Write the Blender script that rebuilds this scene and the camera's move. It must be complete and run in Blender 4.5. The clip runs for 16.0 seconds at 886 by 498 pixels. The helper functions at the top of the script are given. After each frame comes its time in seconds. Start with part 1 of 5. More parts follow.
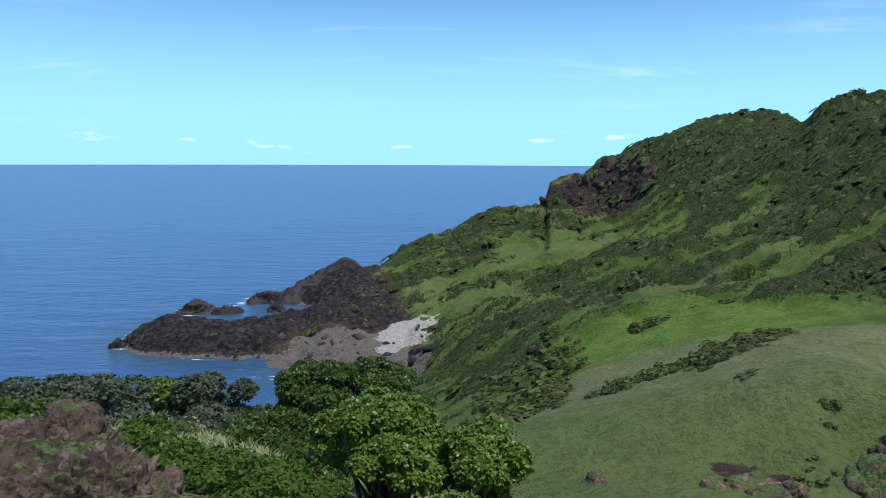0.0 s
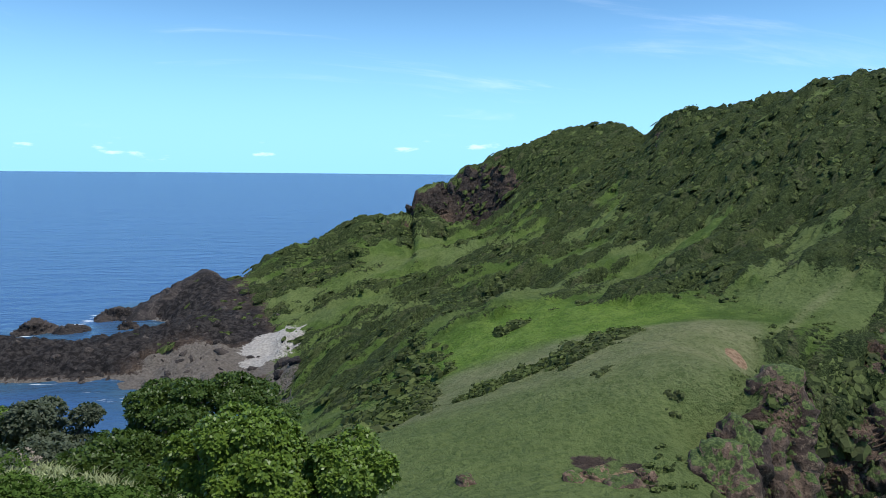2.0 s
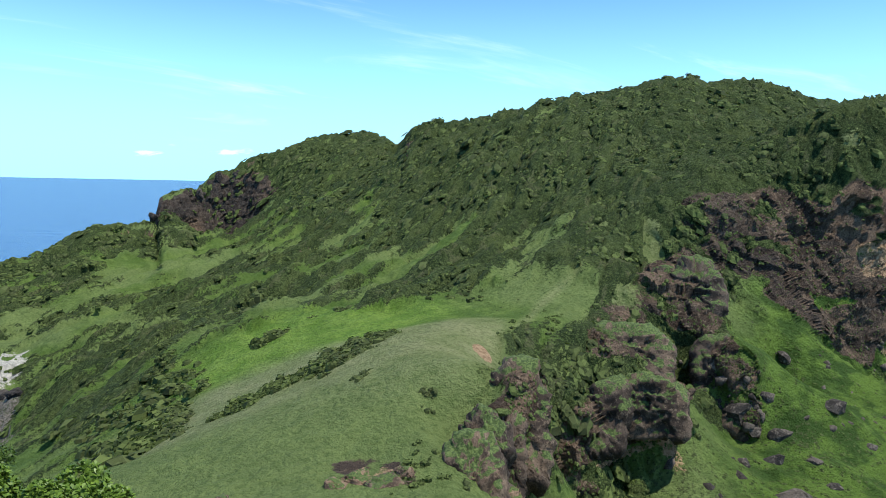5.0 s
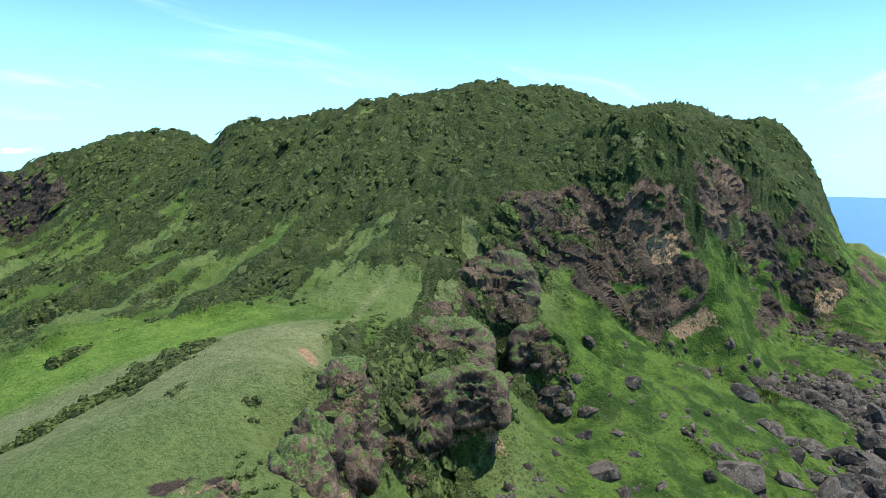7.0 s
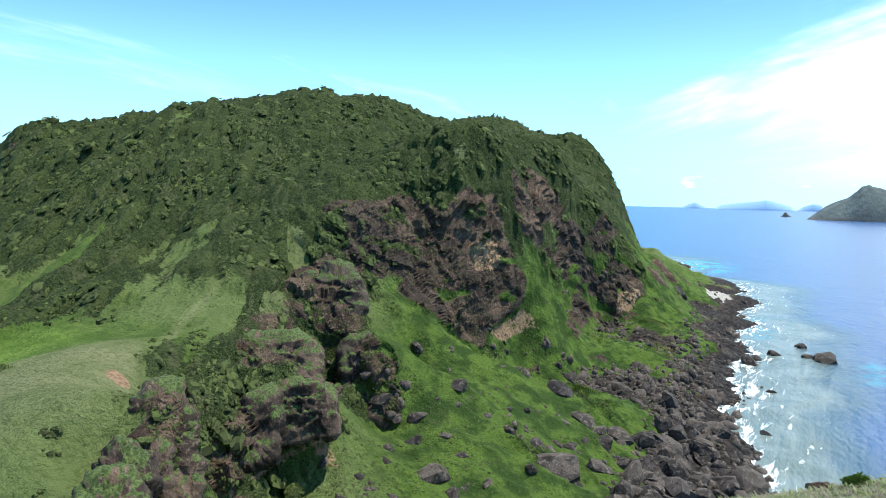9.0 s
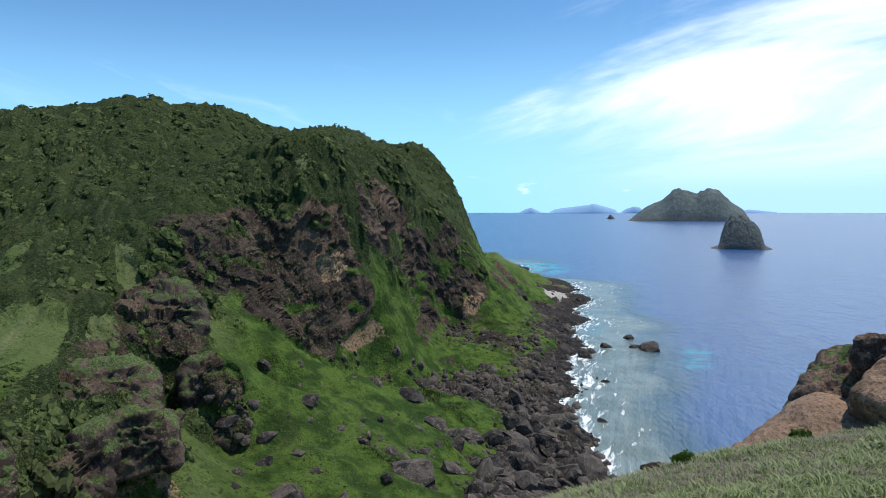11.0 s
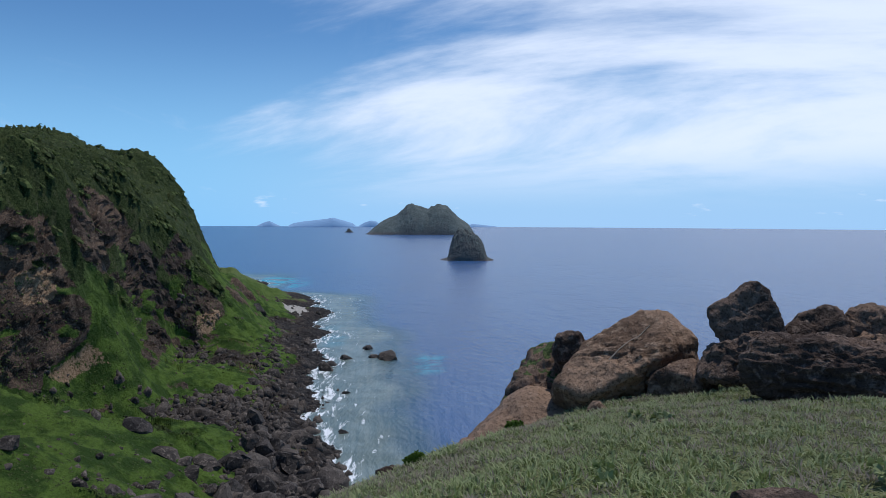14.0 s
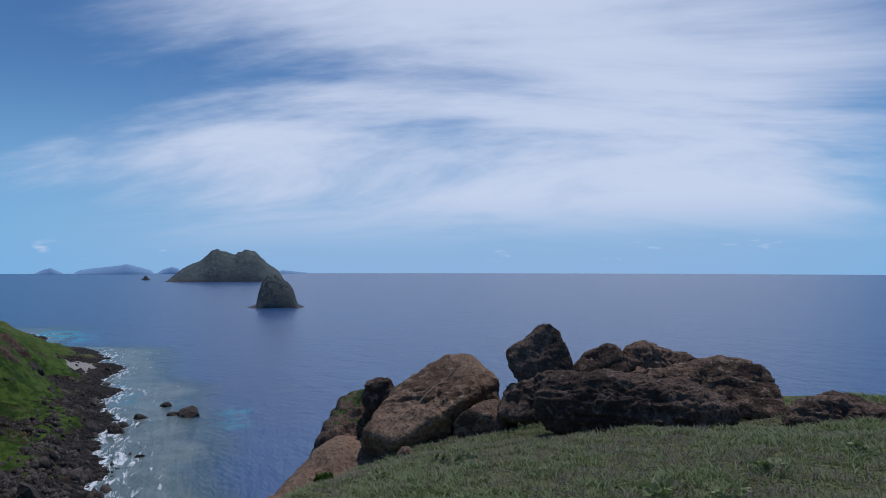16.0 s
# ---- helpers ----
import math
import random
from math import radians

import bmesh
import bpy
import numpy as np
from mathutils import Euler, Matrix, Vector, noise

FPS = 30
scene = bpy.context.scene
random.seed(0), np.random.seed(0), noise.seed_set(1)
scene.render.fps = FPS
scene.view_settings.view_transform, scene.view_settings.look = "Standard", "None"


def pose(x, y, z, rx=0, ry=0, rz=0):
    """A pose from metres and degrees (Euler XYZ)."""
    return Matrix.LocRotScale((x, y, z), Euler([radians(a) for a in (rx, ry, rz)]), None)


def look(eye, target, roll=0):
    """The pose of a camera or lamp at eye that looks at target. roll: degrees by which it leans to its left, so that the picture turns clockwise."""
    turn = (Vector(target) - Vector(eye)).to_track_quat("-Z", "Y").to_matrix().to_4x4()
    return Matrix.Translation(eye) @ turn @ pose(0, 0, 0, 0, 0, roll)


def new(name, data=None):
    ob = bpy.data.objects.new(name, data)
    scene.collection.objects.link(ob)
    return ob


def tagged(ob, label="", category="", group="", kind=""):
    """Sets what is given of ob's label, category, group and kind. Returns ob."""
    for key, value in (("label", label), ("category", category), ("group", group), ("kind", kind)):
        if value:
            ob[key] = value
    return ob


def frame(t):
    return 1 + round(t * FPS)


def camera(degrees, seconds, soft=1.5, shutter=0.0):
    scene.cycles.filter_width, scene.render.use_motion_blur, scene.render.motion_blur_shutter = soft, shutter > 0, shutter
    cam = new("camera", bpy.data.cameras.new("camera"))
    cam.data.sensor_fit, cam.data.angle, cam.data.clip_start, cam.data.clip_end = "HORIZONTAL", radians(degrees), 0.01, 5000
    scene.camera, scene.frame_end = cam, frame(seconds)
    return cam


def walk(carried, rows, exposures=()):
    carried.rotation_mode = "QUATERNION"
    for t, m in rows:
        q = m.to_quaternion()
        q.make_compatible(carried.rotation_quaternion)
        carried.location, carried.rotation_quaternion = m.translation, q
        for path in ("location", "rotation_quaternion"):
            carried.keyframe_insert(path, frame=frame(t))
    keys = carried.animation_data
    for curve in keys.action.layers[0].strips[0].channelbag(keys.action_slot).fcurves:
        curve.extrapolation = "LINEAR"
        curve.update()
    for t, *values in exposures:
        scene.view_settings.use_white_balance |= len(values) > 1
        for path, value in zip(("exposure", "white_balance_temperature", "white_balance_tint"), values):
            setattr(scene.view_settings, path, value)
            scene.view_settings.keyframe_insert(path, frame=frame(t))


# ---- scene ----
# camera: seconds, eye east, north, up, bearing, pitch, roll
cam = camera(65.04, 16.0, soft=0.6)
PATH = [
    (0, 0.000, -0.000, 0.000, 0.00, -7.46, 0.25),
    (0.5, 0.031, -0.015, 0.000, 2.95, -7.38, 0.50),
    (1, 0.046, 0.016, -0.012, 5.87, -7.31, 0.46),
    (1.5, 0.053, 0.052, -0.008, 8.52, -7.08, 0.49),
    (2, 0.061, 0.057, -0.021, 11.00, -6.70, 0.62),
    (2.5, 0.085, 0.042, -0.029, 13.52, -6.46, 0.66),
    (3, 0.108, 0.018, -0.017, 16.31, -6.29, 0.97),
    (3.5, 0.129, 0.019, -0.016, 19.63, -6.08, 1.07),
    (4, 0.152, 0.031, -0.040, 23.52, -5.93, 1.18),
    (6.5, 0.298, -0.059, 0.028, 41.48, -5.62, 1.08),
    (7, 0.308, -0.089, 0.023, 45.36, -5.50, 0.94),
    (7.5, 0.283, -0.105, 0.037, 49.48, -5.15, 1.09),
    (8, 0.349, -0.079, 0.048, 53.36, -4.80, 1.14),
    (8.5, 0.347, -0.067, 0.019, 56.73, -4.64, 1.28),
    (11, 0.458, -0.027, -0.021, 72.15, -3.56, -0.15),
    (11.5, 0.502, -0.053, -0.024, 77.05, -3.38, -0.43),
    (12, 0.494, -0.049, -0.032, 80.88, -3.26, -0.41),
    (12.5, 0.489, -0.050, -0.029, 83.67, -3.06, 0.05),
    (13, 0.444, -0.039, -0.029, 86.51, -2.82, 0.64),
    (13.5, 0.423, -0.063, -0.030, 89.73, -2.62, 0.52),
    (14, 0.449, -0.094, -0.033, 93.41, -2.42, 0.26),
    (14.5, 0.425, -0.101, -0.009, 97.50, -1.66, 0.21),
    (15, 0.410, -0.115, -0.016, 101.35, -0.71, 0.31),
    (15.5, 0.389, -0.127, -0.006, 105.21, 0.26, 0.02),
    (16, 0.359, -0.120, 0.006, 108.84, 1.41, 0.06),
]
EYE = 50.0


def aim(x, y, z, bearing, pitch, roll):
    b, p = radians(bearing), radians(pitch)
    eye = Vector((x, y, EYE + z))
    return look(eye, eye + Vector((math.sin(b) * math.cos(p), math.cos(b) * math.cos(p), math.sin(p))), roll)


walk(cam, [(r[0], aim(*r[1:])) for r in PATH],
     exposures=[(0, 0.06, 6100, 11), (2, 0.08, 6200, 10), (4, 0.38, 6350, 6), (7, 0.85, 6400, 2), (8.5, 0.83, 6350, 3), (11, 0.05, 6350, 8), (12.5, -0.25, 6200, 10), (14.5, -0.68, 5950, 13), (16, -1.0, 5850, 15)])

# ---- light ----
SUN_AZ, SUN_EL = 130.0, 70.0
world = bpy.data.worlds.new("sky")
scene.world = world
world.use_nodes = True


class Tree:
    """Short hand for building node trees."""

    def __init__(self, tree):
        self.t = tree
        tree.nodes.clear()

    def n(self, kind, inputs=None, **props):
        node = self.t.nodes.new(kind)
        for k, v in props.items():
            if k == "op":
                node.operation = v
            elif k == "blend":
                node.blend_type = v
            elif k == "dtype":
                node.data_type = v
            elif k == "sky":
                node.sky_type = v
            elif k == "attr":
                node.attribute_name = v
            elif k == "feature":
                node.feature = v
            elif k == "clamped":
                node.use_clamp = v
        for k, v in (inputs or {}).items():
            sock = node.inputs[k]
            if isinstance(v, bpy.types.NodeSocket):
                self.t.links.new(v, sock)
            else:
                sock.default_value = v
        return node

    def math(self, op, a, b=0.0, c=0.0, clamped=False):
        return self.n("ShaderNodeMath", {0: a, 1: b, 2: c}, op=op, clamped=clamped).outputs[0]

    def mix(self, f, a, b, blend="MIX"):
        node = self.n("ShaderNodeMix", dtype="RGBA", blend=blend)
        for k, v in ((0, f), (6, a), (7, b)):
            if isinstance(v, bpy.types.NodeSocket):
                self.t.links.new(v, node.inputs[k])
            else:
                node.inputs[k].default_value = v if k == 0 else (*v, 1)
        return node.outputs[2]

    def noise(self, vec, scale, detail=4.0, rough=0.55, dist=0.0):
        return self.n("ShaderNodeTexNoise", {"Vector": vec, "Scale": scale, "Detail": detail, "Roughness": rough, "Distortion": dist}).outputs[0]

    def ramp(self, f, a, b):
        """0 to 1 between a and b, smooth."""
        node = self.t.nodes.new("ShaderNodeMapRange")
        node.interpolation_type = "SMOOTHSTEP"
        for k, v in ((0, f), (1, a), (2, b)):
            if isinstance(v, bpy.types.NodeSocket):
                self.t.links.new(v, node.inputs[k])
            else:
                node.inputs[k].default_value = v
        return node.outputs[0]


w = Tree(world.node_tree)
sky = w.n("ShaderNodeTexSky", sky="NISHITA")
sky.sun_disc = False
sky.sun_elevation, sky.sun_rotation = radians(SUN_EL), radians(SUN_AZ)
sky.air_density, sky.dust_density, sky.ozone_density = 1.0, 0.0, 3.0
sky.altitude = 1200
tc = w.n("ShaderNodeTexCoord").outputs["Generated"]
sep = w.n("ShaderNodeSeparateXYZ", {0: tc})
up = w.math("MAXIMUM", sep.outputs[2], 0.0)
deep = w.math("ADD", up, 0.22)
plane = w.n("ShaderNodeCombineXYZ", {0: w.math("DIVIDE", sep.outputs[0], deep), 1: w.math("DIVIDE", sep.outputs[1], deep), 2: 0.0}).outputs[0]
veil_turn = w.n("ShaderNodeMapping", {"Vector": plane, "Rotation": (0, 0, radians(-62))}).outputs[0]
veil_vec = w.n("ShaderNodeMapping", {"Vector": veil_turn, "Scale": (0.55, 1.0, 1.0), "Location": (3.1, 0.4, 0)}).outputs[0]
veil = w.noise(veil_vec, 0.9, 9.0, 0.6, 0.5)
wisp_vec = w.n("ShaderNodeMapping", {"Vector": plane, "Rotation": (0, 0, radians(0)), "Scale": (0.8, 2.3, 1.0), "Location": (1.7, 6.4, 0)}).outputs[0]
wisp = w.noise(wisp_vec, 1.1, 8.0, 0.6, 0.8)
side = w.n("ShaderNodeVectorMath", {0: tc, 1: (math.sin(radians(112)), math.cos(radians(112)), 0.15)}, op="DOT_PRODUCT").outputs[1]
thick = w.ramp(side, 0.76, 1.0)
cloud_a = w.math("MULTIPLY", w.ramp(w.math("ADD", veil, w.math("MULTIPLY", thick, 0.31)), 0.60, 0.90), 0.92)
cloud_b = w.math("MULTIPLY", w.math("MULTIPLY", w.ramp(wisp, 0.55, 0.85), 0.32), w.math("SUBTRACT", 1.0, thick))
cloud = w.math("MULTIPLY", w.math("MAXIMUM", cloud_a, cloud_b), w.ramp(sep.outputs[2], 0.01, 0.11), clamped=True)
SKY_STRENGTH = 0.115
puff_vec = w.n("ShaderNodeMapping", {"Vector": tc, "Scale": (9.0, 9.0, 34.0), "Location": (0.3, 2.2, 0.0)}).outputs[0]
puff = w.math("MULTIPLY", w.ramp(w.noise(puff_vec, 1.6, 6, 0.55), 0.62, 0.74), w.math("MULTIPLY", w.ramp(sep.outputs[2], -0.004, 0.012), w.math("SUBTRACT", 1.0, w.ramp(sep.outputs[2], 0.025, 0.05))))
cloud = w.math("MAXIMUM", cloud, w.math("MULTIPLY", puff, 0.55))
sky_col = w.mix(cloud, (0, 0, 0), (10.6, 11.5, 12.8))
clear = w.mix(w.math("SUBTRACT", 1.0, w.ramp(sep.outputs[2], -0.02, 0.28)), (0, 0, 0), w.mix(thick, (4.6, 6.9, 9.2), (6.2, 7.2, 9.0)))
w.t.links.new(sky.outputs[0], clear.node.inputs[6])
clear = w.mix(1.0, clear, (0.78, 1.08, 1.22), "MULTIPLY")
w.t.links.new(clear, sky_col.node.inputs[6])
bg = w.n("ShaderNodeBackground", {"Color": sky_col, "Strength": SKY_STRENGTH})
w.t.links.new(bg.outputs[0], w.n("ShaderNodeOutputWorld").inputs[0])

sun_data = bpy.data.lights.new("sun", "SUN")
sun_data.energy, sun_data.angle, sun_data.color = 3.5, radians(0.6), (1.0, 0.95, 0.87)
sun = new("sun", sun_data)
s_az, s_el = radians(SUN_AZ), radians(SUN_EL)
sun.matrix_world = look((math.sin(s_az) * math.cos(s_el) * 200, math.cos(s_az) * math.cos(s_el) * 200, math.sin(s_el) * 200), (0, 0, 0))

# ---- materials ----


def material(name):
    m = bpy.data.materials.new(name)
    m.use_nodes = True
    t = Tree(m.node_tree)
    b = t.n("ShaderNodeBsdfPrincipled")
    t.t.links.new(b.outputs[0], t.n("ShaderNodeOutputMaterial").inputs[0])
    return m, t, b


def bump(t, b, height, distance, strength=1.0):
    node = t.n("ShaderNodeBump", {"Height": height, "Distance": distance, "Strength": strength})
    t.t.links.new(node.outputs[0], b.inputs["Normal"])


def position(t):
    return t.n("ShaderNodeNewGeometry").outputs["Position"]


def rock_colours(t, pos, scale, dark, mid, pale):
    """Weathered basalt: two tones in patches, pale lichen flecks, dark pits."""
    big = t.noise(pos, 0.35 * scale, 5, 0.6)
    fine = t.noise(pos, 3.0 * scale, 6, 0.65)
    pits = t.noise(pos, 9.0 * scale, 3, 0.6)
    col = t.mix(t.ramp(big, 0.43, 0.57), dark, mid)
    col = t.mix(t.math("MULTIPLY", t.ramp(fine, 0.52, 0.64), 0.6), col, pale)
    col = t.mix(t.math("MULTIPLY", t.ramp(pits, 0.53, 0.61), 0.65), col, tuple(v * 0.45 for v in dark))
    height = t.math("ADD", t.math("MULTIPLY", fine, 1.0), t.math("MULTIPLY", pits, 0.35))
    return col, height


def rock_material(name, scale, dark, mid, pale, relief=0.12, moss=0.0):
    m, t, b = material(name)
    pos = position(t)
    col, h = rock_colours(t, pos, scale, dark, mid, pale)
    rnd = t.n("ShaderNodeObjectInfo").outputs["Random"]
    col = t.mix(1.0, col, t.mix(rnd, (0.75, 0.75, 0.78), (1.2, 1.15, 1.1)), "MULTIPLY")
    if moss:
        flat = t.n("ShaderNodeSeparateXYZ", {0: t.n("ShaderNodeNewGeometry").outputs["Normal"]}).outputs[2]
        grown = t.math("ADD", flat, t.math("MULTIPLY", t.math("SUBTRACT", t.noise(pos, 0.9 * scale, 5, 0.65), 0.5), 2.2))
        green = t.mix(t.ramp(t.noise(pos, 5.0 * scale, 4, 0.7), 0.42, 0.6), (0.040, 0.062, 0.018), (0.115, 0.150, 0.045))
        col = t.mix(t.ramp(grown, 1.05 - moss, 1.15 - moss), col, green)
    t.t.links.new(col, b.inputs["Base Color"])
    b.inputs["Roughness"].default_value = 0.9
    b.inputs["Specular IOR Level"].default_value = 0.25
    bump(t, b, h, relief)
    return m


ROCK_NEAR = rock_material("brown_basalt", 2.2, (0.085, 0.056, 0.040), (0.215, 0.142, 0.098), (0.40, 0.29, 0.21), 0.10)
ROCK_DARK = rock_material("black_basalt", 2.6, (0.100, 0.066, 0.048), (0.255, 0.172, 0.122), (0.43, 0.31, 0.23), 0.12)
ROCK_TAN = rock_material("tan_rock", 1.8, (0.20, 0.122, 0.076), (0.31, 0.200, 0.128), (0.40, 0.285, 0.195), 0.05)
ROCK_SLAB = rock_material("slab_rock", 2.0, (0.145, 0.090, 0.056), (0.300, 0.196, 0.126), (0.42, 0.30, 0.205), 0.07)
ROCK_CRAG = rock_material("brown_crag_rock", 0.7, (0.045, 0.032, 0.025), (0.128, 0.090, 0.066), (0.24, 0.18, 0.13), 0.2, moss=0.42)
ROCK_MOSSY = rock_material("mossy_brown_rock", 2.0, (0.085, 0.056, 0.040), (0.215, 0.142, 0.098), (0.36, 0.26, 0.185), 0.08, moss=0.3)
ROCK_OUTCROP = rock_material("dark_brown_outcrop", 2.4, (0.045, 0.031, 0.023), (0.112, 0.077, 0.055), (0.24, 0.185, 0.14), 0.08, moss=0.12)
ROCK_BLACK = rock_material("black_shore_rock", 0.6, (0.024, 0.021, 0.020), (0.072, 0.060, 0.053), (0.16, 0.14, 0.12), 0.3)
ROCK_FAR = rock_material("shore_basalt", 0.5, (0.042, 0.035, 0.030), (0.116, 0.096, 0.080), (0.25, 0.21, 0.175), 0.3)


def leaf_material(name, a, b_, c, gloss=0.45, sheen=0.25, rough=0.0):
    m, t, b = material(name)
    rnd = t.n("ShaderNodeNewGeometry").outputs["Random Per Island"]
    pos = position(t)
    col = t.mix(rnd, a, b_)
    col = t.mix(t.math("MULTIPLY", t.ramp(t.noise(pos, 0.12, 3), 0.42, 0.68), 0.6), col, c)
    t.t.links.new(col, b.inputs["Base Color"])
    b.inputs["Roughness"].default_value = gloss
    b.inputs["Specular IOR Level"].default_value = sheen
    if rough:
        bump(t, b, t.noise(pos, 2.2, 4, 0.7), rough)
    tr = t.n("ShaderNodeBsdfTranslucent", {"Color": t.mix(0.5, col, (0.12, 0.22, 0.02))})
    mx = t.n("ShaderNodeMixShader", {0: 0.22, 1: b.outputs[0], 2: tr.outputs[0]})
    t.t.links.new(mx.outputs[0], t.t.nodes["Material Output"].inputs[0])
    return m


# hill_foliage: wide colour range stands in for sunlit leaf tops and shaded gaps
LEAF_FAR = leaf_material("hill_foliage", (0.011, 0.020, 0.007), (0.146, 0.182, 0.055), (0.085, 0.094, 0.042), 0.8, 0.1, 0.2)
LEAF_BRIGHT = leaf_material("glossy_leaves", (0.060, 0.108, 0.014), (0.190, 0.275, 0.038), (0.130, 0.200, 0.028), 0.38)
LEAF_DEEP = leaf_material("deep_leaves", (0.034, 0.064, 0.011), (0.105, 0.155, 0.026), (0.062, 0.102, 0.018), 0.42)
LEAF_GREY = leaf_material("grey_leaves", (0.060, 0.074, 0.042), (0.125, 0.145, 0.088), (0.075, 0.092, 0.050), 0.55)
LEAF_WEED = leaf_material("weed_leaves", (0.040, 0.080, 0.012), (0.115, 0.180, 0.030), (0.076, 0.126, 0.022), 0.7, 0.1)
GRASS_BLADE = leaf_material("grass_blades", (0.15, 0.205, 0.060), (0.44, 0.48, 0.215), (0.33, 0.34, 0.19), 0.6, 0.15)
DRY_BLADE = leaf_material("dry_grass", (0.23, 0.185, 0.140), (0.42, 0.35, 0.275), (0.32, 0.265, 0.21), 0.8, 0.1)

m, t, b = material("hazed_island_cover")
pos = position(t)
cv = t.n("ShaderNodeSeparateColor", {0: t.n("ShaderNodeAttribute", attr="cover").outputs[0]})
# distance haze is put into these muted grey-green base colours
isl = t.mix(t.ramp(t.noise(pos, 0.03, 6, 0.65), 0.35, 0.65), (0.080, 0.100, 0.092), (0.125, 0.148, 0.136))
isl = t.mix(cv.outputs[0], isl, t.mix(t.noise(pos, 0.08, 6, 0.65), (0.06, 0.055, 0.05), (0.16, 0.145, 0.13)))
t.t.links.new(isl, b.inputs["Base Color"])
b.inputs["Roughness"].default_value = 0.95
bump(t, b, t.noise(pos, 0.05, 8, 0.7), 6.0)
ISLAND_HAZED = m

m, t, b = material("bark")
pos = position(t)
t.t.links.new(t.mix(t.noise(pos, 20, 4), (0.06, 0.045, 0.035), (0.16, 0.13, 0.105)), b.inputs["Base Color"])
b.inputs["Roughness"].default_value = 0.9
BARK = m

# hillside: grass, undergrowth, rock, soil and sand by the attribute "cover"
m, t, b = material("hillside")
pos = position(t)
cov = t.n("ShaderNodeSeparateColor", {0: t.n("ShaderNodeAttribute", attr="cover").outputs[0]})
cov2 = t.n("ShaderNodeSeparateColor", {0: t.n("ShaderNodeAttribute", attr="cover_more").outputs[0]})
cov3 = t.n("ShaderNodeSeparateColor", {0: t.n("ShaderNodeAttribute", attr="cover_rock").outputs[0]})
n_big, n_mid, n_fine = t.noise(pos, 0.03, 4), t.noise(pos, 0.22, 5, 0.6), t.noise(pos, 1.6, 5, 0.65)
grass = t.mix(t.ramp(n_mid, 0.42, 0.6), (0.094, 0.146, 0.031), (0.140, 0.198, 0.047))
grass = t.mix(t.math("MULTIPLY", t.ramp(n_big, 0.44, 0.58), 0.6), grass, (0.195, 0.232, 0.088))
grass = t.mix(cov3.outputs[1], grass, t.mix(t.ramp(n_mid, 0.4, 0.6), (0.042, 0.080, 0.016), (0.122, 0.190, 0.034)))
grass = t.mix(cov3.outputs[2], grass, t.mix(t.ramp(n_mid, 0.4, 0.6), (0.145, 0.238, 0.035), (0.205, 0.298, 0.055)))
grass = t.mix(cov2.outputs[1], grass, t.mix(t.ramp(n_mid, 0.4, 0.6), (0.222, 0.240, 0.102), (0.280, 0.280, 0.138)))
grass = t.mix(t.math("MULTIPLY", t.ramp(n_fine, 0.48, 0.60), 0.42), grass, (0.062, 0.098, 0.024))
crown = t.n("ShaderNodeSeparateColor", {0: t.n("ShaderNodeAttribute", attr="crown").outputs[0]})
n_leaf = t.noise(pos, 4.5, 4, 0.7)
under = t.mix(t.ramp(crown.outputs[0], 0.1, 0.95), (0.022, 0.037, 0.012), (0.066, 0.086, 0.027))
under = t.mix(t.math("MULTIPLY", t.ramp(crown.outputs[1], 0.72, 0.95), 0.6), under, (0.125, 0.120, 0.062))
# lit leaf tops and shaded gaps, put into the colour by noise
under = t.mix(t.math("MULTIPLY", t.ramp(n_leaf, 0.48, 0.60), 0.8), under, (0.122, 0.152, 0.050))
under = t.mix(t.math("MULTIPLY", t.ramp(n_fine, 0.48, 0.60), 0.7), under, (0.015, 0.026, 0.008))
rock_c, rock_h = rock_colours(t, pos, 0.35, (0.070, 0.047, 0.034), (0.195, 0.130, 0.088), (0.33, 0.24, 0.168))
strata = t.noise(t.n("ShaderNodeMapping", {"Vector": pos, "Scale": (0.05, 0.05, 0.9)}).outputs[0], 1.0, 4, 0.6)
rock_c = t.mix(t.math("MULTIPLY", t.ramp(strata, 0.45, 0.62), 0.4), rock_c, (0.085, 0.066, 0.056))
rock_c = t.mix(cov3.outputs[0], rock_c, t.mix(t.ramp(t.noise(pos, 0.7, 6, 0.7), 0.42, 0.62), (0.024, 0.021, 0.020), (0.078, 0.067, 0.060)))
ochre = t.mix(t.ramp(n_fine, 0.4, 0.6), (0.29, 0.180, 0.105), (0.46, 0.305, 0.185))
sand = t.mix(t.ramp(n_fine, 0.35, 0.65), (0.42, 0.38, 0.33), (0.62, 0.57, 0.50))
edge = t.math("MULTIPLY", t.math("SUBTRACT", n_fine, 0.5), 0.9)
edge2 = t.math("MULTIPLY", t.math("SUBTRACT", n_mid, 0.5), 0.9)


def mask(sock, lo=0.4, hi=0.6):
    return t.ramp(t.math("ADD", t.math("ADD", sock, edge), edge2), lo, hi)


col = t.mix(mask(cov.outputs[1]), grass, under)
col = t.mix(mask(cov.outputs[0]), col, rock_c)
col = t.mix(mask(cov2.outputs[0]), col, ochre)
col = t.mix(mask(cov2.outputs[2]), col, t.mix(t.ramp(n_fine, 0.35, 0.65), (0.14, 0.118, 0.098), (0.25, 0.215, 0.175)))
col = t.mix(mask(cov.outputs[2]), col, sand)
t.t.links.new(col, b.inputs["Base Color"])
b.inputs["Roughness"].default_value = 0.95
b.inputs["Specular IOR Level"].default_value = 0.1
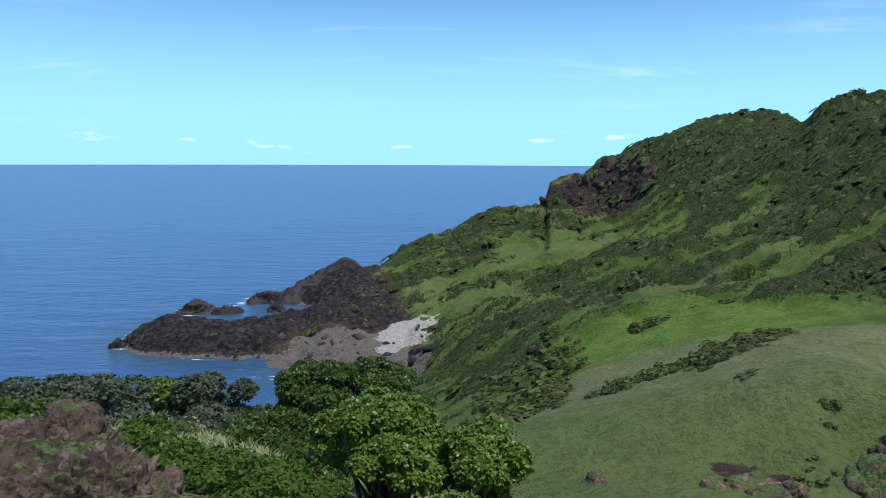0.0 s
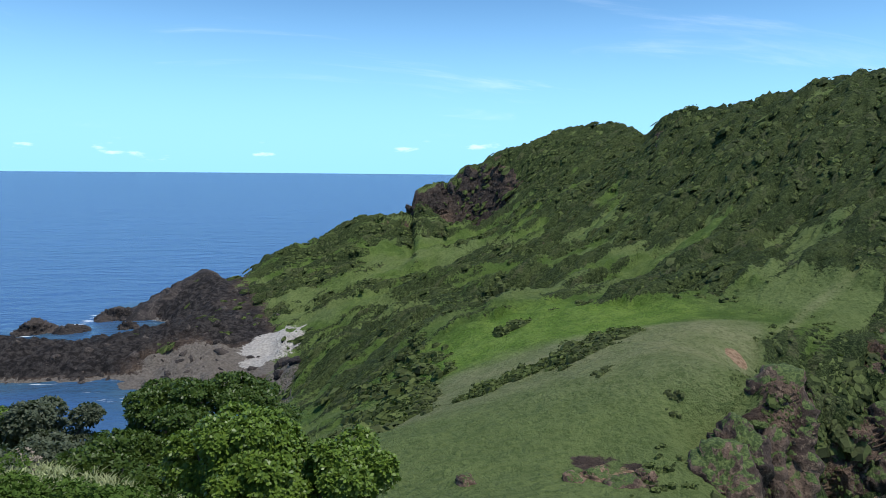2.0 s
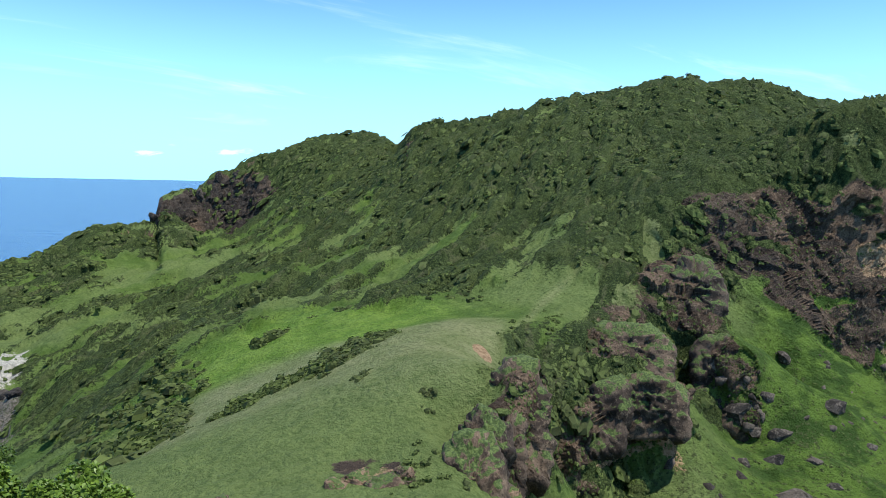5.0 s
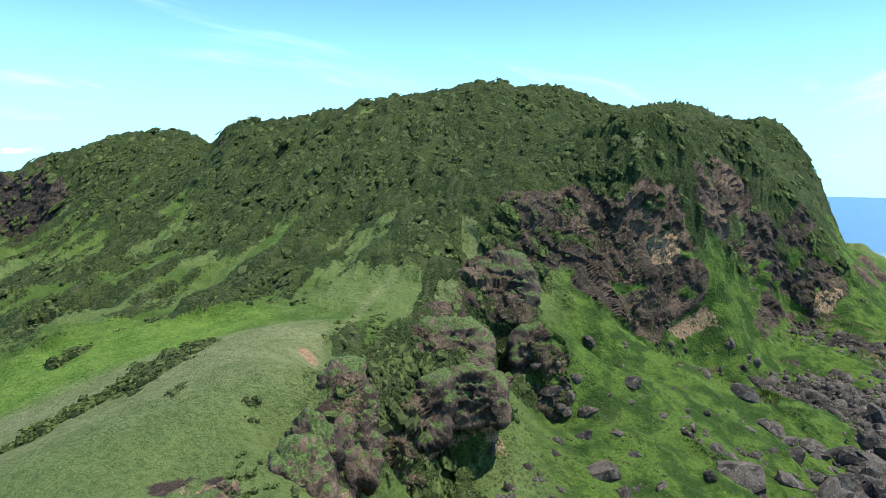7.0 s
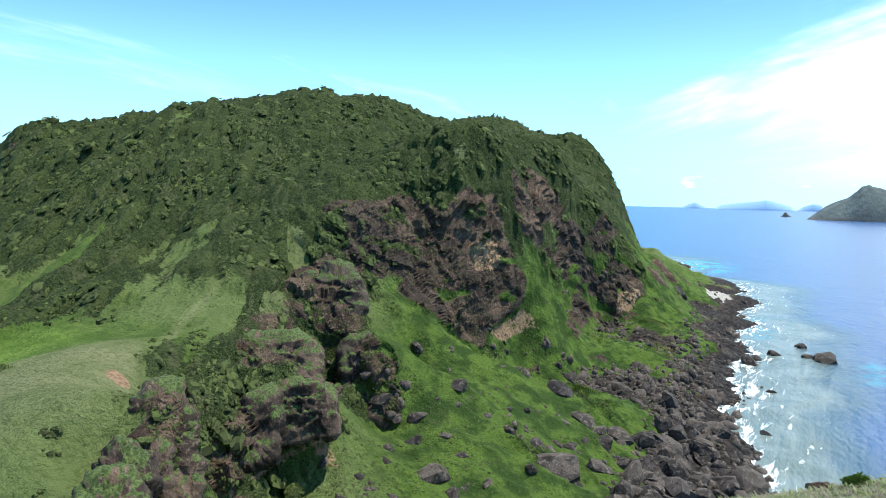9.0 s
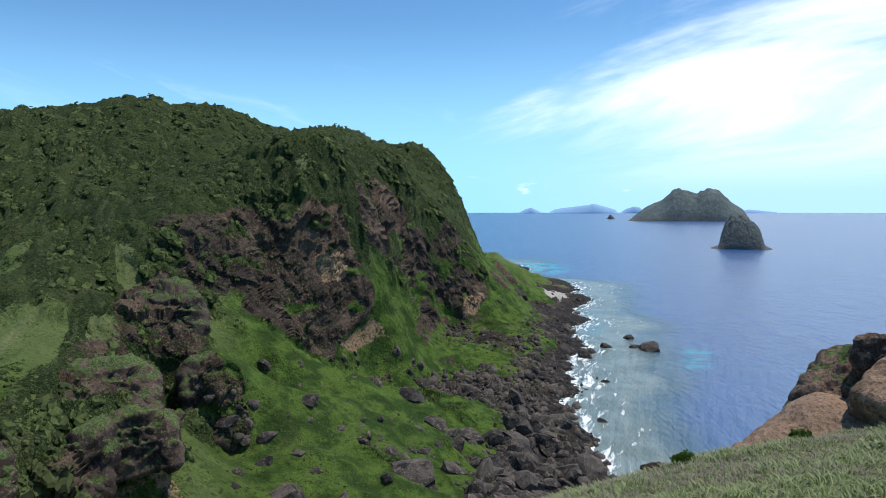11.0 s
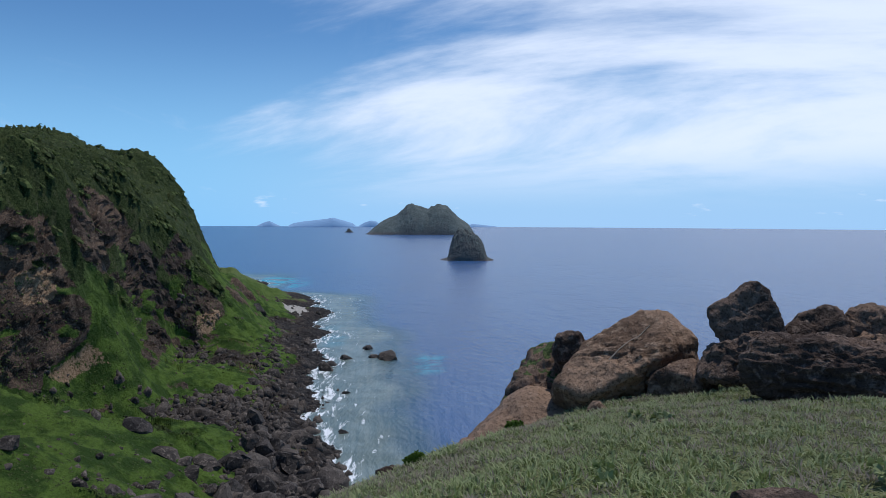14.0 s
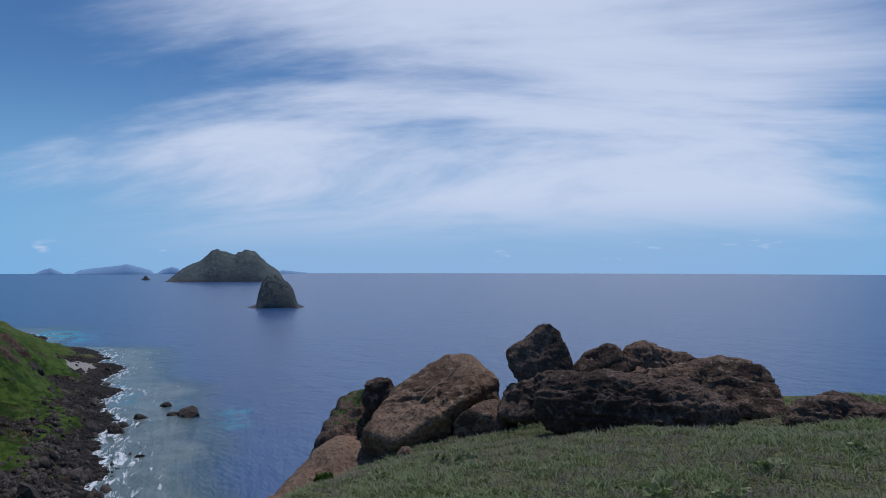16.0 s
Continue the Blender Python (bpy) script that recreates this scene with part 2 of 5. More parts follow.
bump(t, b, t.math("ADD", t.math("ADD", t.math("ADD", n_fine, t.math("MULTIPLY", n_leaf, 0.7)), t.math("MULTIPLY", n_mid, 3.0)), t.math("MULTIPLY", rock_h, 1.2)), 0.6)
HILLSIDE = m

# sea: deep blue, paler and greener over the shallows, broken foam at the shore
m, t, b = material("sea_water")
pos = position(t)
dep = t.n("ShaderNodeSeparateColor", {0: t.n("ShaderNodeAttribute", attr="depth").outputs[0]})
flat = t.n("ShaderNodeMapping", {"Vector": pos, "Scale": (1, 1, 0)}).outputs[0]
wave_vec = t.n("ShaderNodeMapping", {"Vector": flat, "Rotation": (0, 0, radians(20)), "Scale": (0.4, 1.0, 1.0)}).outputs[0]
waves = t.noise(wave_vec, 0.35, 5, 0.6)
swell = t.noise(wave_vec, 0.02, 4, 0.55)
deep_c = t.mix(t.ramp(swell, 0.35, 0.7), (0.038, 0.094, 0.222), (0.044, 0.106, 0.246))
mid_c = t.mix(t.ramp(t.noise(flat, 0.05, 4), 0.4, 0.65), (0.035, 0.085, 0.13), (0.06, 0.115, 0.14))
reef_c = t.mix(t.ramp(t.noise(flat, 0.09, 5), 0.4, 0.62), (0.13, 0.17, 0.15), (0.19, 0.235, 0.215))
blot = t.math("MULTIPLY", t.math("SUBTRACT", t.noise(flat, 0.035, 4), 0.5), 0.5)
sh = t.math("ADD", dep.outputs[0], t.math("MULTIPLY", blot, t.ramp(dep.outputs[0], 0.02, 0.4)))
col = t.mix(t.ramp(sh, 0.08, 0.5), deep_c, mid_c)
col = t.mix(t.ramp(sh, 0.45, 0.85), col, reef_c)
col = t.mix(t.math("MULTIPLY", dep.outputs[2], t.ramp(t.noise(flat, 0.06, 4), 0.42, 0.6)), col, (0.03, 0.30, 0.40))
foam_n = t.noise(t.n("ShaderNodeMapping", {"Vector": flat, "Rotation": (0, 0, radians(-10)), "Scale": (0.2, 0.9, 1)}).outputs[0], 0.5, 6, 0.7, 0.6)
foam = t.math("MULTIPLY", t.ramp(t.math("ADD", foam_n, t.math("MULTIPLY", dep.outputs[1], 0.34)), 0.76, 0.85), t.ramp(dep.outputs[1], 0.03, 0.2))
crest_vec = t.n("ShaderNodeMapping", {"Vector": flat, "Rotation": (0, 0, radians(8)), "Scale": (0.10, 0.42, 1)}).outputs[0]
crest = t.math("MULTIPLY", t.ramp(t.noise(crest_vec, 1.0, 4, 0.6, 0.4), 0.655, 0.70), t.ramp(sh, 0.45, 0.8))
foam = t.math("MAXIMUM", foam, t.math("MULTIPLY", crest, t.ramp(t.noise(flat, 1.2, 4, 0.7), 0.35, 0.6)))
col = t.mix(foam, col, (0.85, 0.87, 0.88))
t.t.links.new(col, b.inputs["Base Color"])
t.t.links.new(t.math("ADD", t.math("MULTIPLY", foam, 0.5), 0.26), b.inputs["Roughness"])
b.inputs["IOR"].default_value = 1.33
b.inputs["Specular IOR Level"].default_value = 0.4
bump(t, b, t.math("ADD", waves, t.math("MULTIPLY", t.noise(wave_vec, 0.09, 4, 0.6), 2.5)), 0.6, 0.9)
SEA = m

# ---- terrain ----
PERM = np.random.RandomState(5).permutation(256)
GRAD = np.random.RandomState(6).normal(size=(256, 3))
GRAD /= np.linalg.norm(GRAD, axis=1, keepdims=True)


def gnoise(p):
    """Gradient noise at points (n, 3), about -1 to 1."""
    i = np.floor(p).astype(np.int64)
    f = p - i
    u = f * f * f * (f * (f * 6 - 15) + 10)
    out = np.zeros(len(p))
    for dx in (0, 1):
        for dy in (0, 1):
            for dz in (0, 1):
                h = PERM[(PERM[(PERM[(i[:, 0] + dx) & 255] + i[:, 1] + dy) & 255] + i[:, 2] + dz) & 255]
                d = (GRAD[h] * (f - (dx, dy, dz))).sum(1)
                out += d * (u[:, 0] if dx else 1 - u[:, 0]) * (u[:, 1] if dy else 1 - u[:, 1]) * (u[:, 2] if dz else 1 - u[:, 2])
    return out * 1.6


def fbm(p, octaves=4, gain=0.5):
    out, a = np.zeros(len(p)), 1.0
    for k in range(octaves):
        out += a * gnoise(p * 2.03 ** k + 17.7 * k)
        a *= gain
    return out


def ridged(p, octaves=4, gain=0.5):
    out, a = np.zeros(len(p)), 1.0
    for k in range(octaves):
        out += a * (1 - 2 * np.abs(gnoise(p * 2.1 ** k + 9.1 * k)))
        a *= gain
    return out


def smooth(x, a, b):
    u = np.clip((np.asarray(x, float) - a) / (b - a), 0, 1)
    return u * u * (3 - 2 * u)


# Guide lines of the land: bearing in degrees, distance and height in metres, from the lookout.
LOOKOUT = [(0, 0.3, 48.4), (110, 3, 48.4), (112, 6, 48.15), (123, 9.5, 47.9), (107, 11, 47.1), (130, 12, 47.5), (141, 12, 47.95),
           (95.5, 12, 46.0), (91, 9, 46.85), (86, 6.5, 47.4), (91, 14, 43.5), (97, 18, 41.5), (107, 20, 43), (120, 21, 44.5), (141, 22, 45.5),
           (95, 40, 24), (118, 40, 27), (145, 42, 30), (10, 3, 47.4), (10, 9, 44.6), (10, 20, 38.3), (13, 34, 32), (40, 6, 46.6), (68, 6, 47)]
LOOKOUT_SIDES = [(45, 20, 38), (62, 20, 37.5), (76, 20, 38), (60, 45, 22), (75, 50, 17), (86, 50, 15), (-4, 9, 45.1), (-20, 5, 47.6), (-20, 9, 46.3), (-33, 7, 47.4),
                 (-31, 12, 45.8), (-22, 13, 45.2), (-10, 8, 45.8), (-9, 13, 44.0), (-26, 18, 43.5), (-4, 18, 40.5), (-20, 30, 35), (-4, 35, 28), (-38, 35, 36), (-8, 70, 12),
                 (-30, 62, 17), (-8, 108, 3), (-32, 100, 0), (180, 6, 48.5), (180, 25, 45), (230, 20, 46), (290, 18, 46), (200, 70, 20), (300, 70, 18)]
ROCK_SHELF = [(108, 13, 46.9), (116, 12.5, 47.3), (122, 13.5, 47.45), (130, 14, 47.55), (139, 14, 47.8), (101, 13, 46.1), (104, 15, 45.8), (112, 16, 46)]
SADDLE = [(13, 45, 28.6), (25.5, 50, 28.5), (34, 52, 28), (2, 58, 26.3), (10.4, 66, 25.6), (21, 74, 28.2), (27.2, 84, 30.4), (33.5, 90, 30.9),
          (34.3, 80, 29.6), (2, 70, 20), (10, 80, 21.5), (17, 95, 24), (27, 104, 27.5), (17.2, 112, 24), (27, 125, 27), (35.9, 72, 28.8), (37, 62, 26.8),
          (48.7, 102, 23), (47.5, 118, 27), (39.5, 86, 26)]
RIDGE = [(36.4, 115, 29.7), (40.6, 145, 36.8), (44.1, 170, 43.2), (46, 200, 55), (46.5, 235, 71), (47, 270, 86.5), (41.4, 265, 80.5), (36.9, 275, 74),
         (33.6, 285, 72.5), (29.7, 300, 71.5), (27, 318, 59.5), (54.4, 290, 87.5), (59.5, 330, 84.5), (32.5, 130, 30.3), (32.6, 180, 36), (32.3, 215, 48),
         (32, 262, 64.6), (25, 140, 26), (25, 190, 28), (26, 240, 40), (26.5, 285, 53)]
LEFT_HILL = [(12, 120, 20), (12, 170, 15), (12, 220, 14.5), (12, 265, 18.5), (11, 300, 25), (3, 100, 13), (0, 150, 8.5), (-1, 160, 3.5), (4, 190, 9.5),
             (4, 230, 13), (4, 262, 20.5), (4, 285, 27.8), (8.1, 318, 29.2), (8.4, 325, 24.5), (7.8, 345, 20), (18, 335, 42),
             (8.9, 337, 34.5), (10.6, 344, 39), (17.5, 357, 56.5), (21.6, 375, 69.5), (25.4, 385, 71), (28, 400, 58)]
LEFT_COAST = [(-1.5, 262, 16.2), (-4.9, 255, 9.4), (-6.1, 250, 7.4), (-7.7, 250, 9), (-12.7, 262, 0), (-1.5, 300, 3), (-6, 285, -1), (-25, 196, 0),
              (-22, 204, 3), (-16, 198, 3.4), (-17.5, 214, -0.9), (-13.5, 224, -1.4), (-11.5, 232, -0.9), (-20.8, 186, 0.4), (-15.6, 175, 0.3), (-13.4, 166, 0.2), (-10, 195, 4.2), (-11, 210, 2.4), (-8, 170, 1),
              (-6.3, 185, 2.2), (-3, 140, 0.8), (-3, 165, 1.3), (-1.6, 180, 2.4), (-5, 205, 7), (-2, 208, 8.5), (-6.8, 226, 6.3), (-20, 236, -1), (-14, 245, -1.5)]
RIGHT_CLIFF = [(63.4, 400, 94.5), (66.4, 405, 88), (70.4, 410, 85), (71.3, 405, 75), (72.5, 400, 59), (73.9, 395, 35), (74.9, 395, 19.5),
               (55, 250, 70), (60, 265, 66), (72.5, 350, 52), (52, 210, 58)]
# rock faces: bearing, distance and height of the foot, distance and height of the top
FACES = [(49.5, 143, 33, 151, 44), (53, 150, 33.5, 159, 46.5), (57.4, 161, 33, 171, 48.2), (61, 162, 17, 175, 52), (63.8, 168, 14.9, 183, 55.5),
         (65.5, 176, 14.2, 195, 56), (67, 214, 16.2, 242, 55), (69.5, 245, 17.3, 261, 54), (71.6, 262, 14, 279, 44), (73.6, 270, 11.4, 287, 34),
         (46, 87, 12.5, 91.5, 22.8), (54.5, 109, 13.5, 113.5, 24.5), (39, 61, 15, 64.5, 26.5), (42.5, 79, 12, 83.5, 22), (50.5, 117, 17, 122, 28.5), (10, 327, 21, 338, 38), (13, 340, 32, 348, 46), (15.5, 338, 33, 350, 51)]
TALUS = [(61.5, 120, 17), (66.3, 138, 14.5), (58, 90, 10.3), (49, 82, 12), (72, 118, 5.6), (72, 150, 8), (76, 200, 7), (82.4, 129, 0.2), (82, 163, 0.2),
         (82, 195, 0.2), (82.2, 224, 0.2), (83, 258, 0.2), (83.2, 310, 0.2), (83.6, 378, 0.2), (81, 470, 0.2), (76.2, 612, 0.2), (79.5, 320, 3.5), (79, 400, 4), (77, 500, 4), (82, 95, 3.5),
         (70, 190, 12), (57, 130, 15.2), (54, 130, 22.8), (58, 137, 21), (78.3, 260, 4), (79.6, 285, 3), (79.5, 230, 3.2), (79, 190, 3.2), (78, 155, 3), (76, 250, 7)]
SEABED = [(88, 130, -1), (87, 200, -1.2), (88, 300, -1.6), (86, 450, -2), (80, 640, -2.5), (96, 150, -4), (95, 240, -4), (92, 400, -5), (88, 640, -6),
          (98, 85, 0), (115, 85, 0), (135, 90, 0), (160, 100, 0), (115, 110, -4), (140, 120, -5), (-20, 162, -3), (-14, 140, -2), (-30, 200, -5), (-22, 260, -6),
          (-10, 300, -6), (5, 380, -3), (0, 460, -6), (-40, 130, -5), (200, 110, -3), (240, 110, -3), (290, 110, -3)]
BACK = [(4, 320, 14), (8, 372, 12), (16, 425, 32), (25, 480, 38), (10, 470, -5), (72, 470, 58), (70, 490, 72), (76.5, 470, 12), (60, 500, 78), (45, 400, 78),
        (36, 420, 60), (50, 620, 20), (66, 640, 15), (30, 640, -5), (45, 730, -6), (60, 740, -6), (72, 720, -5), (15, 640, -6), (-20, 500, -6), (100, 600, -8),
        (130, 500, -8), (180, 400, -8), (230, 400, -8), (290, 400, -8)]


def polar(b, d):
    return np.stack([d * np.sin(np.radians(b)), d * np.cos(np.radians(b))], -1)


guide = np.array(LOOKOUT + LOOKOUT_SIDES + ROCK_SHELF + SADDLE + RIDGE + LEFT_HILL + LEFT_COAST + RIGHT_CLIFF + [f[:3] for f in FACES] + [(f[0], f[3], f[4]) for f in FACES] + TALUS + SEABED + BACK, float)
G_XY, G_Z = polar(guide[:, 0], guide[:, 1]), guide[:, 2]
G_SOFT = 0.3 + 0.018 * guide[:, 1]


def kernel(xy):
    d2 = ((xy[:, None, :] - G_XY[None]) ** 2).sum(-1)
    return np.sqrt(d2 + G_SOFT[None] ** 2)


N_G = len(G_XY)
lhs = np.zeros((N_G + 1, N_G + 1))
lhs[:N_G, :N_G] = kernel(G_XY)
lhs[:N_G, N_G] = lhs[N_G, :N_G] = 1
WEIGHT = np.linalg.solve(lhs, np.append(G_Z, 0))


def base_height(xy):
    out = np.empty(len(xy))
    for k in range(0, len(xy), 60000):
        out[k:k + 60000] = kernel(xy[k:k + 60000]) @ WEIGHT[:-1] + WEIGHT[-1]
    return out


def slant_grid(xy, ex, ey, along, across):
    """Places for noise drawn out along the direction (ex, ey)."""
    return np.column_stack([(xy[:, 0] * ex + xy[:, 1] * ey) * along, (xy[:, 1] * ex - xy[:, 0] * ey) * across, np.zeros(len(xy))])


# skyline fitted to the camera's view: bearing, distance of the crest, metres to raise or lower it
CREST = [(0, 270, -2.0), (3, 290, -1.4), (6, 295, -2.6), (7.9, 310, -3.2), (8.5, 330, -5.5), (8.9, 338, 1.0), (10.6, 350, 1.0), (11.3, 353, -3.5), (12.9, 358, -1.2), (13.8, 358, -4.0), (15.6, 357, 0),
         (17.9, 366, 2.6), (21.1, 376, 0.4), (24.3, 377, -1.4), (25.6, 377, -1.8), (26.9, 366, -5.4), (28.1, 300, 0.8), (29.4, 300, -1.2), (31.7, 300, -4.6), (33.6, 312, -3.7), (36.9, 302, -3.0),
         (39.4, 300, -3.3), (42, 285, -2.6), (46, 288, -1.9), (48, 294, 0.3), (49.9, 293, 0.5), (51, 300, -2.0), (54.4, 294, -0.3)]
CREST_EAST = [(57.2, 298, -0.2), (59.5, 383, -4.4), (60.4, 384, -4.2), (63.4, 400, -0.8), (65.2, 395, 0), (67.3, 415, -3.4), (68.4, 413, -4.4), (70.1, 412, -1.8), (71.2, 414, 3.0), (72.6, 416, 6.8), (73.6, 425, 4.8), (74.7, 434, -4.0), (75.5, 434, -9.0), (77, 434, 0)]


def crest_trim(b, d):
    at, far, lift = np.array(CREST + CREST_EAST).T
    crest = np.interp(b, at, far)
    return np.interp(b, at, lift) * smooth(d, 0.66 * crest, 0.9 * crest) * smooth(b, -2, 0) * (1 - smooth(b, 76, 77))


def height(xy):
    """The land's height: the guide lines, spurs and gullies, lumps."""
    z = base_height(xy)
    d = np.hypot(xy[:, 0], xy[:, 1])
    b = np.degrees(np.arctan2(xy[:, 0], xy[:, 1]))
    p = np.column_stack([xy, np.zeros(len(xy))])
    far = smooth(d, 25, 160) * (1 - 0.85 * smooth(-z, -1.0, 1.5))
    saddle = smooth(d, 38, 46) * (1 - smooth(d, 96, 112)) * (1 - smooth(b, 36, 39)) * smooth(b, -6, 0)
    lump = far * (1 - 0.85 * saddle)
    z = z + lump * (1.5 * fbm(p * 0.035, 3) + 0.8 * ridged(p * (0.07, 0.05, 1), 3) - 0.4)
    spur = smooth(d, 105, 150) * (1 - smooth(b, 38, 46)) * smooth(z, 6, 14) * (1 - 0.6 * smooth(d, 300, 340))
    z = z + spur * 2.2 * (ridged(slant_grid(xy, 0.83, 0.55, 0.010, 0.045), 3) - 0.3)
    z = z + spur * (1.1 * ridged(slant_grid(xy, 0.83, 0.55, 0.018, 0.105) + 21, 3, 0.6) - 0.3)
    fall = smooth(b, 46, 52) * smooth(d, 75, 100) * smooth(z, 3, 10) * (1 - smooth(z, 26, 40))
    z = z + fall * 1.3 * (ridged(slant_grid(xy, 0.2, -0.98, 0.012, 0.06), 3) - 0.3)
    z = z + crest_trim(b, d)
    z = z + smooth(d, 3, 12) * 0.10 * fbm(p * 0.5, 3) + 0.03 * fbm(p * 2.0, 2) * (1 - smooth(d, 20, 60))
    rocky = (smooth(d, 150, 165) * (1 - smooth(b, -8, -3)) + smooth(b, 58, 66) * smooth(d, 80, 110)) * smooth(z, 0.2, 1.5) * (1 - smooth(z, 5, 14))
    return z + np.clip(rocky, 0, 1) * (0.6 * ridged(p * 0.16, 4) + (1 - smooth(b, -8, -3)) * (0.7 * ridged(slant_grid(xy, 0.75, 0.66, 0.05, 0.22) + 5, 3, 0.6) + 0.25 * ridged(p * (0.5, 0.8, 1) + 8, 3, 0.6)))


def bearing_rows():
    return np.concatenate([np.arange(-42, -28, 0.4), np.arange(-28, -2, 0.2), np.arange(-2, 80, 0.15), np.arange(80, 149.9, 0.4), np.arange(150, 318, 2.0)])


def polar_land():
    """The land as rings of vertices, closer together where the ground is steep."""
    az = bearing_rows()
    dense = np.exp(np.linspace(np.log(0.3), np.log(740), 420))
    grid = polar(az[:, None], dense[None]).reshape(-1, 2)
    z = base_height(grid).reshape(len(az), -1)
    slant = np.degrees(np.arctan2(z - EYE, dense[None]))
    slant = np.clip(slant, -27, None)
    step = np.sqrt((np.diff(slant, axis=1) / 22.0) ** 2 + (np.diff(np.log(dense + 4.0))[None] / 6.0) ** 2)
    run = np.concatenate([np.zeros((len(az), 1)), np.cumsum(step, axis=1)], axis=1)
    pad = np.concatenate([run[-9:], run, run[:9]])
    run = np.mean([pad[k:k + len(az)] for k in range(19)], axis=0)
    rings = 450
    d = np.stack([np.interp(np.linspace(0, r[-1], rings), r, dense) for r in run])
    d[:, 0] = 0.0
    xy = polar(az[:, None], d).reshape(-1, 2)
    return az, d, xy, rings


def grid_faces(na, nr, closed=True):
    a = np.arange(na if closed else na - 1)
    r = np.arange(nr - 1)
    i = a[:, None] * nr + r[None]
    j = ((a + 1) % na)[:, None] * nr + r[None]
    return np.stack([i, i + 1, j + 1, j], -1).reshape(-1, 4)


def mesh_from(name, co, faces, mat, smooth_shade=True):
    """A mesh from arrays of corners and faces of one size."""
    me = bpy.data.meshes.new(name)
    n, k = len(faces), faces.shape[1]
    me.vertices.add(len(co))
    me.vertices.foreach_set("co", np.ascontiguousarray(co, np.float32).ravel())
    me.loops.add(n * k)
    me.loops.foreach_set("vertex_index", np.ascontiguousarray(faces, np.int32).ravel())
    me.polygons.add(n)
    me.polygons.foreach_set("loop_start", np.arange(0, n * k, k, dtype=np.int32))
    me.update(calc_edges=True)
    if smooth_shade:
        me.polygons.foreach_set("use_smooth", np.ones(n, bool))
    me.materials.append(mat)
    return me


def paint(me, name, rgb):
    at = me.attributes.new(name, "FLOAT_COLOR", "POINT")
    at.data.foreach_set("color", np.column_stack([rgb, np.ones(len(rgb))]).astype(np.float32).ravel())


def spot(b, d, at_b, at_d, rb, rd):
    """1 inside an oval patch of the plan, soft edged."""
    return 1 - smooth(np.sqrt(((b - at_b) / rb) ** 2 + ((d - at_d) / rd) ** 2), 0.6, 1.2)


# Rock walls of the great cliff and the broken spur: outlines fitted to the camera's view, as bearing and slope angle
# from the lookout
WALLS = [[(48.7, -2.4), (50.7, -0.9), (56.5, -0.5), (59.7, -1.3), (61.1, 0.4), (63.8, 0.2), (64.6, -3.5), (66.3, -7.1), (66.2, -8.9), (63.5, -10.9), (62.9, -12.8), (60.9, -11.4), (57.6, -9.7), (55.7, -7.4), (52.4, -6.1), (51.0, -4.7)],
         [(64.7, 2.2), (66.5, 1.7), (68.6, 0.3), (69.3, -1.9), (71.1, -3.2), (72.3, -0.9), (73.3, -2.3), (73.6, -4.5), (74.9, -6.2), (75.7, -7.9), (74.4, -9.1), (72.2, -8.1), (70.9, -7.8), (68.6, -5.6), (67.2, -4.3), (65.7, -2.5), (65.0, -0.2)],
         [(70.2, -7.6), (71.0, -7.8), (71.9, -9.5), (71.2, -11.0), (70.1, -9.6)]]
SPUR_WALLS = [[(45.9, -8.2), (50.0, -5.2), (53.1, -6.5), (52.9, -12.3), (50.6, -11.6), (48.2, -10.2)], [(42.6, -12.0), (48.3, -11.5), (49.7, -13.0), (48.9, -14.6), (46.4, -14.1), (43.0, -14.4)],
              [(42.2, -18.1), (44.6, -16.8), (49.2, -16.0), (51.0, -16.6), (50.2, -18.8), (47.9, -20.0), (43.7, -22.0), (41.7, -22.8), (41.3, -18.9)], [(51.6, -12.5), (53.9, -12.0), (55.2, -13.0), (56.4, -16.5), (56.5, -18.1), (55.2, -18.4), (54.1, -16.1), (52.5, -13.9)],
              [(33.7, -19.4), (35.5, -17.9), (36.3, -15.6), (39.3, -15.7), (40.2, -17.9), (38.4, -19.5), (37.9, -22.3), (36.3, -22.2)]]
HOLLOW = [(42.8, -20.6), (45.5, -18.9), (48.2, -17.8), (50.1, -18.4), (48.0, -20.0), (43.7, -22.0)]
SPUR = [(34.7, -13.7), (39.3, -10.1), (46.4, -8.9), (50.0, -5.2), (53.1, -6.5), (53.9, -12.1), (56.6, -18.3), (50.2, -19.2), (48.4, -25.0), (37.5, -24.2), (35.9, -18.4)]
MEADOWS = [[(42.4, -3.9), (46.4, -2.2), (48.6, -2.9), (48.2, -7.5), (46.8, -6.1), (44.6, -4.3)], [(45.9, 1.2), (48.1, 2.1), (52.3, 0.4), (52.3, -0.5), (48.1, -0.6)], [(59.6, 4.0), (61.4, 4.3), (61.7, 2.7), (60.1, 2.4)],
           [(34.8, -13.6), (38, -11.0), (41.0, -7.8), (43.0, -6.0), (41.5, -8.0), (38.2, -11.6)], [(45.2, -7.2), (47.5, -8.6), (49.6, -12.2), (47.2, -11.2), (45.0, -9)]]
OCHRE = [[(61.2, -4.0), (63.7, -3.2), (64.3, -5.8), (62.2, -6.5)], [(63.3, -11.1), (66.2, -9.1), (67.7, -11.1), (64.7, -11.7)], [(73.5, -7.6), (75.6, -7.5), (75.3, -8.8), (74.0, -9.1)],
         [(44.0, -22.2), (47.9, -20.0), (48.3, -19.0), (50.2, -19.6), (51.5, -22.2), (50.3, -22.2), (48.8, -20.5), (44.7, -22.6)]]


